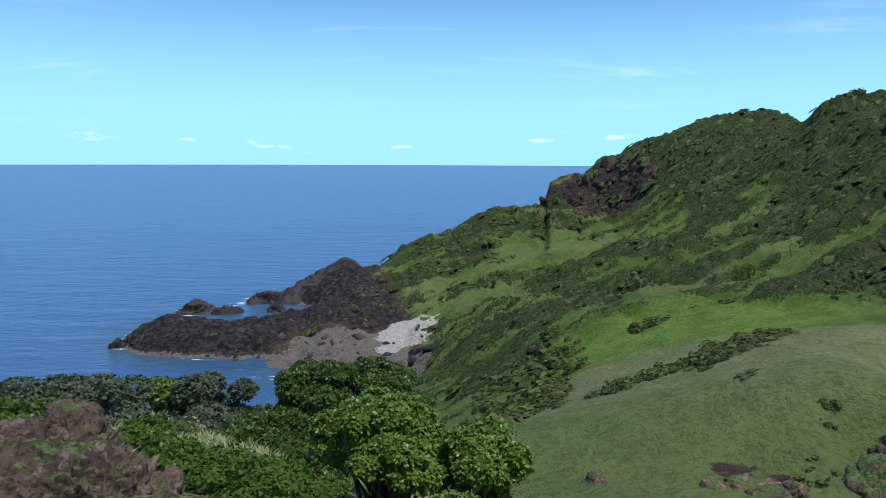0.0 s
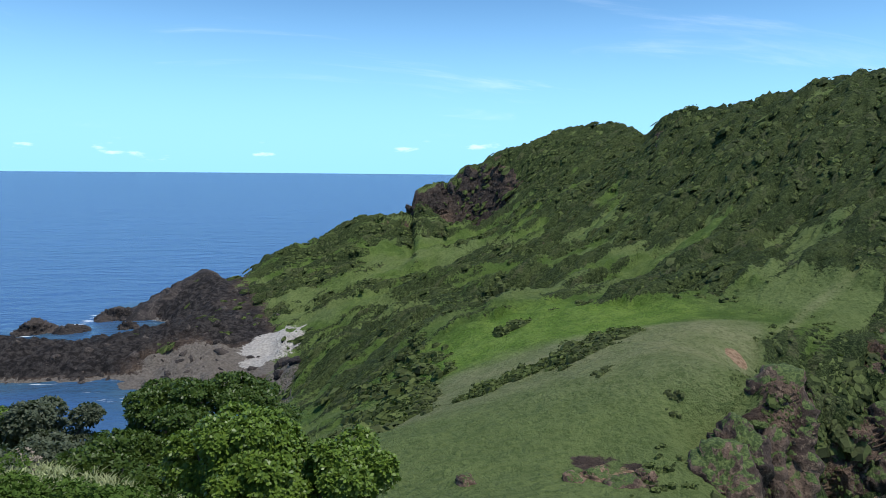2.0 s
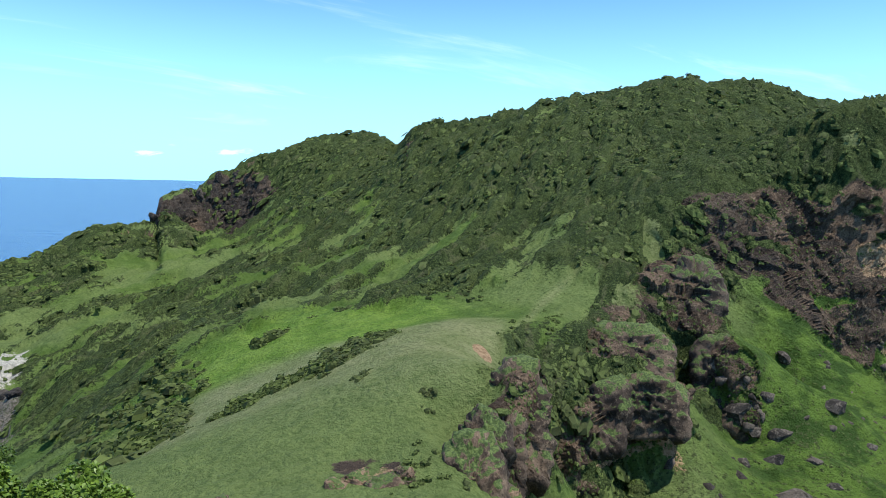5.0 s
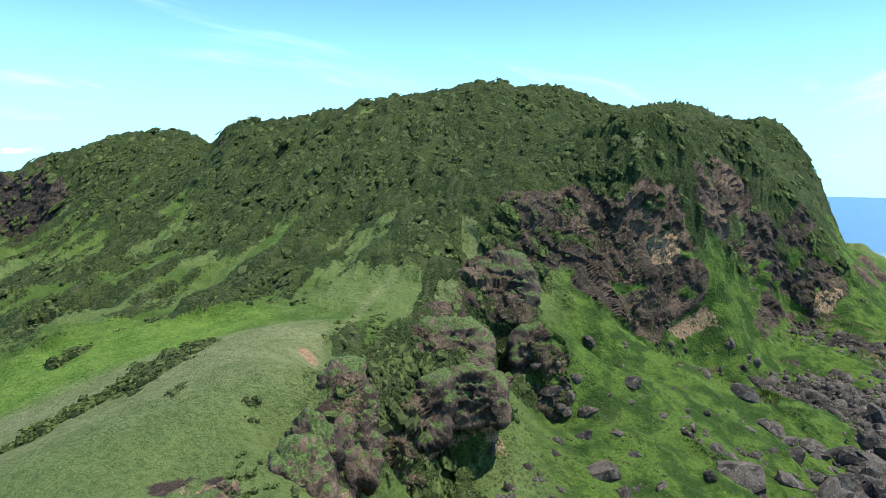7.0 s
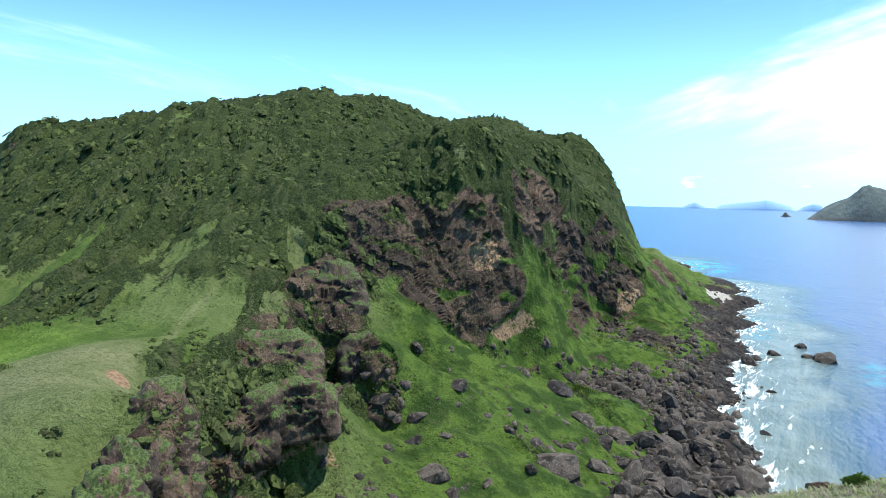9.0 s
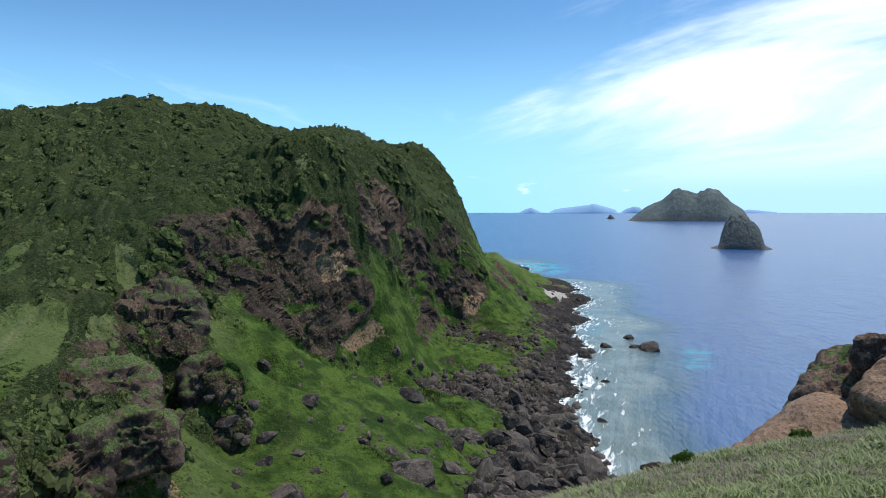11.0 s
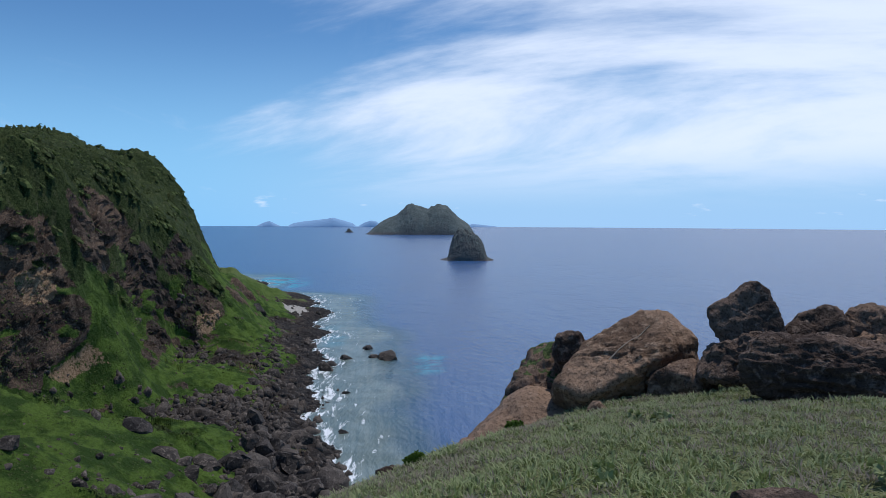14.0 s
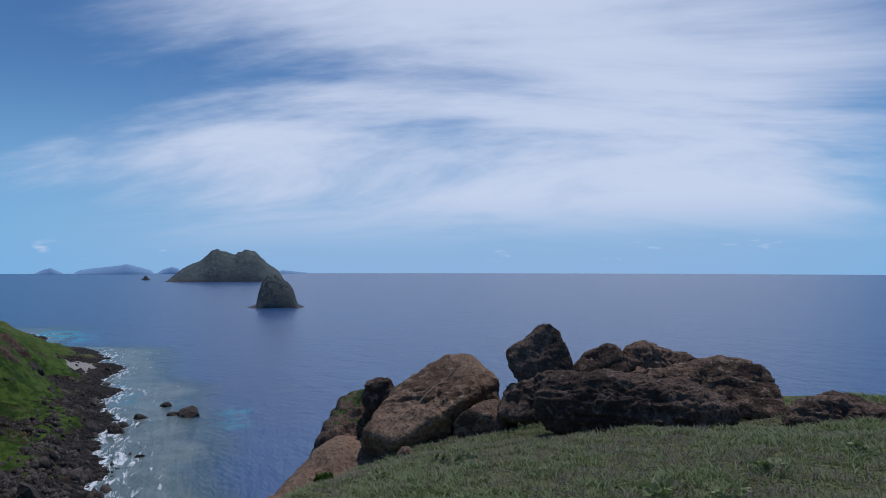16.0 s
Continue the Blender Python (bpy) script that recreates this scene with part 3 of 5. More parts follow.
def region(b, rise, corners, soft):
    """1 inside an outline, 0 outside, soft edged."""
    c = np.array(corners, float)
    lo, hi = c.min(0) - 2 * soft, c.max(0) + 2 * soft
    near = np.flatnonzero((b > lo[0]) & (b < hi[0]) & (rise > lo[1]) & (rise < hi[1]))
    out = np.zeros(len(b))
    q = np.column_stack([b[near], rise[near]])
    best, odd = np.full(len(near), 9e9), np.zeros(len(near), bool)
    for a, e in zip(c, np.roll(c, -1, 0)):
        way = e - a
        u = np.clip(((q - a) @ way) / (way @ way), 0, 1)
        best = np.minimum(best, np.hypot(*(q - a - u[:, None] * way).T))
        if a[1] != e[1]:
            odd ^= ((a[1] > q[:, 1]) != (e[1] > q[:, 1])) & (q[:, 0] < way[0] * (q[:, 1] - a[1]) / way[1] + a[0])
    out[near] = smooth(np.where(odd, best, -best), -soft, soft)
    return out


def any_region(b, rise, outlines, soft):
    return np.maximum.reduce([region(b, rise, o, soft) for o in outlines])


def lush(xy, b, d):
    """Fresh bright grass: the hollow behind the saddle and the talus."""
    return np.clip(spot(b, d, 20, 110, 14, 20) + smooth(b, 52, 58) * (1 - smooth(d, 330, 420)), 0, 1)


def covers(xy, z, steep):
    """What grows or lies where: rock, undergrowth, sand; ochre soil, dry grass."""
    d = np.hypot(xy[:, 0], xy[:, 1])
    b0 = b = np.degrees(np.arctan2(xy[:, 0], xy[:, 1]))
    p = np.column_stack([xy, z])
    fine_drift = np.where(b < 47, fbm(slant_grid(xy, 0.83, 0.55, 0.030, 0.17), 4), fbm(slant_grid(xy, 0.2, -0.98, 0.04, 0.12), 4))
    drift = np.where(b < 47, fbm(slant_grid(xy, 0.83, 0.55, 0.014, 0.06), 4), fbm(slant_grid(xy, 0.2, -0.98, 0.015, 0.06), 4))
    patch, patch2 = 0.5 * fbm(p * 0.02, 4) + 0.8 * drift, fbm(p * 0.06 + 40, 4)
    b = b + (1.0 * patch2 + 0.7 * patch) * smooth(d, 40, 90) * (1 - 0.5 * smooth(d, 200, 400))
    d = d * (1 + 0.035 * patch2)
    left_shore = smooth(d, 120, 150) * (1 - smooth(b, -5, -2)) * (1 - smooth(z + 2 * patch2, 7, 12))
    peak = spot(b, d, -9, 245, 3.6, 30)
    right_shore = smooth(b, 55, 64) * (1 - smooth(z + 2.5 * patch2, 2.0, 5.5)) * smooth(d, 60, 90)
    streaky = fbm(p * (0.075, 0.075, 0.02) + 12, 4)
    rock = smooth(np.minimum(steep, 1.9) * 0.95 - 0.12 + 0.85 * streaky + 0.45 * patch2 - 0.9 * spot(b, d, 66.9, 228, 0.9, 26) - 0.6 * (1 - smooth(b, 42, 50)) * (1 - spot(b, d, 12, 340, 6, 24)) + 0.4 * spot(b, d, 12, 340, 6, 20), 0.95, 1.45) * smooth(d, 30, 60)
    rock = np.maximum.reduce([rock, left_shore, peak, right_shore, 1 - smooth(z, 0.4, 1.6)])
    rock = np.maximum(rock, 0.95 * spot(b, d, 25.0, 47.5, 4.6, 4.0) * smooth(patch2, -0.55, -0.15))
    rock = np.maximum(rock, 0.85 * spot(b, d, 36.5, 55, 2.6, 7))
    rock = np.maximum(rock, 0.9 * spot(b, d, 14.2, 348, 2.8, 9) * smooth(patch2, -0.35, 0.05))
    # the great cliff and the broken spur below the crest, laid out by angle as the camera sees them
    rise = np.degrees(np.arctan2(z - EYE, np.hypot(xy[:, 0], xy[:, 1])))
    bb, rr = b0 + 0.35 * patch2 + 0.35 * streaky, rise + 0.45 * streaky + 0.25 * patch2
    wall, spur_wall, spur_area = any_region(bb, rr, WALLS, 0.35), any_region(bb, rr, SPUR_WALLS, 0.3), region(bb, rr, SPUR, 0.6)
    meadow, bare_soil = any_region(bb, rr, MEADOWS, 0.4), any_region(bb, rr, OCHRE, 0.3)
    cliff = smooth(d, 95, 110) * smooth(b, 44, 48) * (1 - smooth(b, 75, 77))
    steeps = smooth(b, 36, 40) * (1 - smooth(b, 76, 77)) * smooth(z, 6, 9)
    ledges = smooth(fbm(p * (0.06, 0.06, 0.13) + 77, 4) + 0.3 * streaky, 0.28, 0.42)
    rock = rock * (1 - 0.85 * steeps)
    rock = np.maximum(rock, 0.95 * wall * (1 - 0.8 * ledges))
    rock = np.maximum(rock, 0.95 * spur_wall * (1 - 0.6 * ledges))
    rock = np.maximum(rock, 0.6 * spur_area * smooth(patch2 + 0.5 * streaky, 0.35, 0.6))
    saddle = smooth(d, 36, 44) * (1 - smooth(d, 92, 100)) * (1 - smooth(b, 35, 37)) * smooth(b, -4, 1)
    strip = spot(b, d, 20, 108, 13, 18)
    high = smooth(z, 30, 52)
    left = smooth(d, 105, 130) * (1 - smooth(b, 45, 50))
    shrub = 0.10 + 0.85 * high + left * 0.5 + 0.8 * patch + 0.4 * patch2 + 0.85 * fine_drift + 0.4 * smooth(b, 31, 34) * (1 - smooth(b, 45, 48)) * smooth(d, 112, 125) * (1 - smooth(d, 190, 220))
    shrub = shrub - 0.9 * strip - 0.5 * smooth(b, 47, 55) * (1 - smooth(z, 24, 40))
    shrub = shrub - 0.9 * spot(b, d, 8, 240, 4, 25) - 0.7 * spot(b, d, 45, 168, 3.2, 16) - 0.8 * spot(b, d, 52, 215, 4, 22)
    shrub = shrub + 0.4 * smooth(b, 43, 47) * (1 - smooth(b, 55, 60)) * smooth(z, 20, 28) * (1 - smooth(z, 44, 50))
    shrub = shrub + 0.5 * cliff * smooth(rise, -2, 1) + 0.5 * cliff * smooth(rise, -9, -5) + 0.55 * spur_area - 0.4 * spot(b, d, 12, 340, 5.5, 18) - 1.1 * meadow
    shrub = np.where(d > 100, shrub, shrub + 0.2) * (1 - saddle)
    shrub = np.clip(shrub, 0, 1) * smooth(d, 25, 40) * smooth(z, 2, 4)
    sand = np.maximum.reduce([spot(b, d, -3.3, 180, 3.0, 8), spot(b, d, 81.2, 362, 1.0, 22)])
    soil = np.maximum.reduce([spot(b, d, 33.9, 80, 1.1, 2.6), 0.55 * spot(b, d, 26.5, 48, 1.2, 1.6), 0.62 * bare_soil])
    dry = np.maximum.reduce([0.9 * saddle * smooth(d, 55, 78), 1 - smooth(d, 22, 36), 0.6 * meadow])
    gravel = np.maximum.reduce([spot(b, d, -8, 171, 6.5, 15), 0.6 * spot(b, d, -3, 145, 2.5, 16), 0.75 * left_shore * (1 - smooth(z, 0.35, 0.8))])
    basalt = np.maximum.reduce([left_shore * (1 - gravel), peak, right_shore, 0.75 * spot(b, d, 12.3, 343, 5.0, 16), 0.45 * wall * smooth(patch + 0.6 * streaky, -0.1, 0.25)])
    return np.column_stack([rock, shrub, sand]), np.column_stack([soil, dry, gravel]), np.column_stack([basalt, lush(xy, b, d) * (1 - 0.85 * smooth(z, 28, 40)), 0.9 * strip]), shrub, rock, np.maximum(wall, spur_wall), left_shore * (1 - gravel)


def block_push(p, seed):
    """A step for each block of a jointed rock face: every cell of a loose grid has a height of its own."""
    cell = np.floor(p).astype(np.int64)
    best, step = np.full(len(p), 9e9), np.zeros(len(p))
    for i in (-1, 0, 1):
        for j in (-1, 0, 1):
            for k in (-1, 0, 1):
                c = cell + (i, j, k)
                key = (c[:, 0] * 73856093) ^ (c[:, 1] * 19349663) ^ (c[:, 2] * 83492791) ^ (seed * 2654435)
                h = np.stack([((key * m % 1000003) / 1000003.0) for m in (7919, 104729, 15485, 32452)], -1)
                d2 = ((c + h[:, :3] - p) ** 2).sum(-1)
                near = d2 < best
                best[near], step[near] = d2[near], h[near, 3]
    return step * 2 - 1


def crowns(uv):
    """Round crowns side by side: height 0 to 1 over a loose grid of cells, and a number for each crown."""
    cell = np.floor(uv).astype(np.int64)
    best, tone = np.full(len(uv), 9e9), np.zeros(len(uv))
    for i in (-1, 0, 1):
        for j in (-1, 0, 1):
            c = cell + (i, j)
            key = (c[:, 0] * 73856093) ^ (c[:, 1] * 19349663)
            h = np.stack([((key * m % 1000003) / 1000003.0) for m in (7919, 104729, 15485)], -1)
            d2 = ((c + h[:, :2] - uv) ** 2).sum(-1) * (0.8 + 0.7 * h[:, 2])
            near = d2 < best
            best[near], tone[near] = d2[near], h[near, 2]
    return np.sqrt(np.clip(1 - best / 0.62, 0, 1)), tone


def build_land():
    az, d, xy, rings = polar_land()
    z = height(xy)
    p = np.column_stack([xy, z])
    faces = grid_faces(len(az), rings)
    g = p.reshape(len(az), rings, 3)
    nrm = np.cross(np.roll(g, -1, 0) - np.roll(g, 1, 0), np.gradient(g, axis=1)).reshape(-1, 3)
    nrm /= np.linalg.norm(nrm, axis=1, keepdims=True) + 1e-12
    nrm *= np.sign(nrm[:, 2:3] + 1e-9)
    steep = np.sqrt(nrm[:, 0] ** 2 + nrm[:, 1] ** 2) / np.maximum(nrm[:, 2], 0.05)
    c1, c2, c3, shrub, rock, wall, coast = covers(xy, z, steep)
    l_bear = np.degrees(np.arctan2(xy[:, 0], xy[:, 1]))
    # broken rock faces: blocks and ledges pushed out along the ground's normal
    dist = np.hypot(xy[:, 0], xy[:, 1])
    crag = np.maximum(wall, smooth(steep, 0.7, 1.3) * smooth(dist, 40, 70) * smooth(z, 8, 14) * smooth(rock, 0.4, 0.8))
    push = 1.1 * ridged(p * (0.10, 0.10, 0.02) + 80, 3, 0.6) + 0.8 * ridged(p * (0.03, 0.03, 0.24) + 30, 3) + 1.2 * ridged(p * (0.05, 0.05, 0.03), 3) + 0.5 * ridged(p * (0.25, 0.25, 0.12) + 60, 3)
    grid = crag.reshape(len(az), rings)
    for axis in (0, 1):
        grid = np.mean([np.roll(grid, k, axis) for k in range(-2, 3)], axis=0)
    crag = np.minimum(grid.ravel(), 1)
    bare = (crag * smooth(rock, 0.2, 0.6) > 0.05) | (coast > 0.4)
    q = p[bare] + 1.0 * np.column_stack([fbm(p[bare] * 0.15 + 7 * k, 3) for k in range(3)])
    blocks, small = np.zeros(len(p)), np.zeros(len(p))
    blocks[bare] = 1.1 * block_push(q * (0.15, 0.15, 0.12), 3) + 0.6 * block_push(q * (0.36, 0.36, 0.32), 5)
    small[bare] = 0.9 * block_push(q * (0.22, 0.36, 0.3), 7) + 0.5 * block_push(q * (0.6, 0.8, 0.8), 9)
    for field in (small,):
        f2 = field.reshape(len(az), rings)
        for axis in (0, 1):
            f2 = (np.roll(f2, 1, axis) + 2 * f2 + np.roll(f2, -1, axis)) / 4
        field[:] = f2.ravel()
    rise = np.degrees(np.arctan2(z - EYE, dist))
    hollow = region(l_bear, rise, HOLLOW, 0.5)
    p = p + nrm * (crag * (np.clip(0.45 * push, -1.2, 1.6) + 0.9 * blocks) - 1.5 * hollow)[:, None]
    p[:, 2] += np.clip(coast, 0, 1) * smooth(z, -0.3, 1.0) * (0.55 * small + 0.1)
    # wind-clipped canopy: crowns drawn out along the crest, rounder on the seaward side
    leafy = smooth(shrub, 0.12, 0.5) * (1 - smooth(rock, 0.3, 0.6)) * smooth(dist, 66, 90) * (1 - 0.7 * crag) * (1 - 0.6 * smooth(steep, 1.2, 2.2) * (l_bear > 36) * (dist < 130))
    west = (l_bear < 47)[:, None]
    sway = np.column_stack([fbm(p * 0.06 + 3, 2), fbm(p * 0.06 + 9, 2)]) * 1.6
    uv = np.where(west, slant_grid(xy + sway, 0.83, 0.55, 0.095, 0.38)[:, :2], slant_grid(xy + sway, 0.2, -0.98, 0.24, 0.32)[:, :2])
    big, tone = crowns(uv)
    little, tone2 = crowns(uv * 2.3 + 31)
    p = p + (0.55 * nrm + (0, 0, 0.45)) * (leafy * (0.62 + 0.38 * smooth(dist, 100, 220)) * (2.0 * big * (0.5 + 0.8 * tone) + 0.8 * little - 0.9))[:, None]
    me = mesh_from("ground", p, faces, HILLSIDE)
    me.polygons.foreach_set("use_smooth", ~bare[faces].all(axis=1))
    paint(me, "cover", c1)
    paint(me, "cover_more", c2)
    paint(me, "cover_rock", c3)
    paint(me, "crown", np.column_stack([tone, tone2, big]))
    ob = tagged(new("ground", me), "green grassy headland with scrub, brown cliffs and rocky shores", "ground", kind="structure")
    return ob, p, nrm, shrub, rock, steep


GROUND, LAND_P, LAND_N, LAND_SHRUB, LAND_ROCK, LAND_STEEP = build_land()


def build_sea():
    az = np.concatenate([np.arange(-42, 150, 1.0), np.arange(150, 318, 3.0)])
    d = np.concatenate([[1.0], np.exp(np.linspace(np.log(60), np.log(4900), 150))])
    xy = polar(az[:, None], d[None]).reshape(-1, 2)
    co = np.column_stack([xy, np.zeros(len(xy))])
    dist = np.hypot(xy[:, 0], xy[:, 1])
    b = np.degrees(np.arctan2(xy[:, 0], xy[:, 1]))
    bed = np.where(dist < 760, base_height(np.minimum(1, 760 / np.maximum(dist, 1))[:, None] * xy), -30)
    shallow = smooth(bed, -4.6, -0.9) * (0.35 + 0.65 * smooth(b, 40, 70))
    foam = smooth(bed, -2.3, -0.4) * (0.5 + 0.3 * smooth(b, 70, 80) * (1 - smooth(b, 93, 97)))
    wash = np.maximum.reduce([spot(b, dist, -25.6, 198, 1.4, 8), spot(b, dist, -19, 238, 3.4, 8), spot(b, dist, -15, 250, 2.4, 9), 0.8 * spot(b, dist, -14.6, 158, 2.4, 9), 0.6 * spot(b, dist, -19, 182, 5, 5)])
    foam = np.maximum(foam, 0.72 * wash)
    reef = np.maximum.reduce([spot(b, dist, 92.3, 240, 1.4, 16), spot(b, dist, 80, 560, 2.5, 60), spot(b, dist, 84.5, 300, 1.2, 30) * 0.4, spot(b, dist, 97, 150, 1.5, 9)])
    me = mesh_from("sea", co, grid_faces(len(az), len(d)), SEA)
    paint(me, "depth", np.column_stack([shallow, foam, reef]))
    return tagged(new("sea", me), "calm deep blue sea, paler over the reef", "sea", kind="structure")


build_sea()

# ---- vegetation of the slopes ----
RNG = np.random.RandomState(11)


def frames_of(n):
    """Two directions across each normal."""
    a = np.cross(n, RNG.normal(size=n.shape))
    a /= np.linalg.norm(a, axis=1, keepdims=True) + 1e-9
    return a, np.cross(n, a)


def unit(v):
    return v / (np.linalg.norm(v, axis=-1, keepdims=True) + 1e-9)


def leaf_quads(centre, normal, length, width):
    """Pointed leaf or clump shapes: a kite of four corners each."""
    a, c = frames_of(normal)
    length, width = np.asarray(length)[:, None], np.asarray(width)[:, None]
    return np.stack([centre - a * length * 0.5, centre - c * width * 0.5 + a * length * 0.12 + normal * width * 0.12, centre + a * length * 0.5,
                     centre + c * width * 0.5 + a * length * 0.12 + normal * width * 0.12], 1)


def dome(c, r, rnd):
    """A lumpy low dome of twelve faces."""
    ang = np.arange(6) * math.pi / 3 + rnd.uniform(0, 1)
    ring0 = np.column_stack([np.cos(ang), np.sin(ang), np.full(6, -0.5)]) * rnd.uniform(0.85, 1.1, (6, 1))
    ring1 = np.column_stack([0.78 * np.cos(ang), 0.78 * np.sin(ang), np.full(6, 0.45)]) * rnd.uniform(0.8, 1.15, (6, 1))
    top = np.array([rnd.normal() * 0.12, rnd.normal() * 0.12, rnd.uniform(0.8, 1.0)])
    f = []
    for k in range(6):
        m_ = (k + 1) % 6
        f.append([ring0[k], ring0[m_], ring1[m_], ring1[k]])
    for k in (0, 2, 4):
        f.append([ring1[k], ring1[(k + 1) % 6], ring1[(k + 2) % 6], top])
    return np.array(f) * r + c


def shrub_templates(count=12, clumps=14, lobes=2):
    out = []
    for _ in range(count):
        lobe = RNG.normal(size=(lobes, 3)) * (0.45, 0.45, 0.08) + (0, 0, 0.25)
        lobe[0] = (0, 0, 0.35)
        lr = RNG.uniform(0.34, 0.6, lobes)
        which = RNG.randint(0, lobes, clumps)
        d = unit(RNG.normal(size=(clumps, 3)) + (0, 0, 0.6))
        d[:, 2] = np.abs(d[:, 2]) * 0.9 + 0.02
        c = lobe[which] + d * (lr[which] * RNG.uniform(0.85, 1.1, clumps))[:, None]
        size = RNG.uniform(0.22, 0.42, clumps)
        leaves = leaf_quads(c, unit(d + RNG.normal(size=d.shape) * 0.4), size, size * 0.9)
        out.append(np.concatenate([leaves] + [dome(lobe[k], lr[k], RNG) for k in range(lobes)]))
    return np.array(out)


TEMPLATES = shrub_templates()
TUFTS = shrub_templates(8, 7, 1)


def scrub_mesh(name, at, size, label, squash=0.5, lean=0.0, shapes=None, normal=None):
    """Many shrubs joined: at (n, 3), size radius in metres."""
    n = len(at)
    shapes = TEMPLATES if shapes is None else shapes
    q = shapes[RNG.randint(0, len(shapes), n)]
    turn = RNG.uniform(0, 2 * math.pi, n)
    c, s = np.cos(turn)[:, None, None], np.sin(turn)[:, None, None]
    x, y, z = q[..., 0] * c[..., 0:1][:, :, 0:1] - q[..., 1] * s, q[..., 0] * s + q[..., 1] * c, q[..., 2] * squash
    co = np.stack([x * RNG.uniform(0.85, 1.3, (n, 1, 1)), y * RNG.uniform(0.85, 1.3, (n, 1, 1)), z], -1) * size[:, None, None, None]
    co[..., 0] -= lean * co[..., 2]
    west = (np.degrees(np.arctan2(at[:, 0], at[:, 1])) < 47)[:, None, None]
    along = 0.4 * west * (co[..., 0] * 0.83 + co[..., 1] * 0.55)
    co[..., 0] += 0.83 * along
    co[..., 1] += 0.55 * along
    if normal is not None:
        fall = -normal[:, :2] / np.maximum(normal[:, 2:3], 0.2)
        fall *= np.minimum(1, 0.7 / (np.hypot(fall[:, 0], fall[:, 1])[:, None] + 1e-6))
        co[..., 2] += co[..., 0] * fall[:, 0][:, None, None] + co[..., 1] * fall[:, 1][:, None, None]
    co[..., 2] -= 0.24 * size[:, None, None]
    if normal is not None:
        co[..., 2] -= (0.12 * np.hypot(fall[:, 0], fall[:, 1]) * size)[:, None, None]
    co = (co + at[:, None, None, :]).reshape(-1, 3)
    me = mesh_from(name, co, np.arange(len(co)).reshape(-1, 4), LEAF_FAR, False)
    return tagged(new(name, me), label, "scrub", kind="stuff")


l_d = np.hypot(LAND_P[:, 0], LAND_P[:, 1])
l_b = np.degrees(np.arctan2(LAND_P[:, 0], LAND_P[:, 1]))
in_view = (l_b > -14) & (l_b < 86) & (l_d > 40) & (LAND_P[:, 2] > 1.5) & (l_d < 520)


def pick(weight, n):
    weight = weight * in_view
    return RNG.choice(len(weight), n, replace=False, p=weight / weight.sum())


dense = np.clip(LAND_SHRUB, 0, 1) ** 1.5 * (1 - 0.75 * smooth(LAND_ROCK, 0.3, 0.7)) * smooth(l_d, 58, 78) * (0.25 + smooth(l_d, 120, 300)) * (1 - 0.9 * smooth(LAND_STEEP, 1.8, 3.0))
i = pick(dense, 10000)
size = np.clip(RNG.lognormal(0.12, 0.46, len(i)), 0.45, 3.0) * 1.35 * (0.62 + 0.38 * smooth(l_d[i], 120, 300)) * (0.6 + 0.4 * smooth(LAND_SHRUB[i], 0.3, 0.8))
scrub_mesh("hillside_scrub", LAND_P[i] + RNG.normal(size=(len(i), 3)) * (0.5, 0.5, 0.05), size, "dense low green scrub covering the hill slopes", 0.55, 0.0, None, LAND_N[i])
# tufts and low plants on ledges and among the talus
ledge = (0.05 + 0.6 * smooth(l_b, 48, 54) * (1 - smooth(LAND_P[:, 2], 26, 36)) + 0.5 * smooth(LAND_ROCK, 0.3, 0.7) + 0.35 * smooth(fbm(LAND_P * 0.05, 3), 0.1, 0.4)) * (l_b > 34) * (l_d > 60) * smooth(LAND_P[:, 2], 5, 12) * (1 - 0.6 * smooth(LAND_STEEP, 2.0, 4.0))
i = pick(ledge, 9500)
scrub_mesh("ledge_scrub", LAND_P[i], RNG.uniform(0.25, 0.95, len(i)) * (0.7 + 0.3 * smooth(l_d[i], 120, 300)), "small tufts of green scrub on rock ledges and talus", 0.6, 0.0, TUFTS, LAND_N[i])


def band(b0, d0, b1, d1, n, r, wide):
    """Shrubs along a line of the plan."""
    u = RNG.uniform(0, 1, n)
    b = b0 + (b1 - b0) * u + RNG.normal(size=n) * 0.15
    d = d0 + (d1 - d0) * u + RNG.normal(size=n) * wide
    xy = polar(b, d)
    taper = 0.55 + 0.45 * np.sin(np.pi * u)
    return np.column_stack([xy, height(xy)]), 1.5 * r * taper * RNG.uniform(0.6, 1.2, n)


hedges = [band(13, 75, 20.5, 81, 190, 0.8, 1.2), band(20, 80, 27, 90, 230, 1.0, 1.5), band(21, 76, 25, 82, 24, 0.8, 0.8), band(0.5, 72, 10.5, 90, 380, 1.5, 4.5),
          band(16, 112, 18.2, 116, 26, 1.2, 1.0), band(8, 118, 9.6, 124, 22, 1.3, 2), band(13.5, 150, 18, 160, 60, 1.7, 5), band(28, 128, 35, 122, 60, 1.0, 4),
          band(29.5, 60, 31, 62, 9, 0.4, 1.0), band(27, 47, 35, 55, 26, 0.5, 2.0), band(23.5, 66, 25, 67, 8, 0.45, 0.8), band(36, 84, 41, 100, 150, 0.5, 6),
          band(3, 105, 12, 112, 70, 1.5, 6), band(20, 118, 30, 126, 30, 0.8, 2)]
scrub_mesh("saddle_scrub", np.concatenate([h[0] for h in hedges]), np.concatenate([h[1] for h in hedges]), "wind-clipped green shrubs in bands on the saddle", 0.8)

# ---- rocks ----


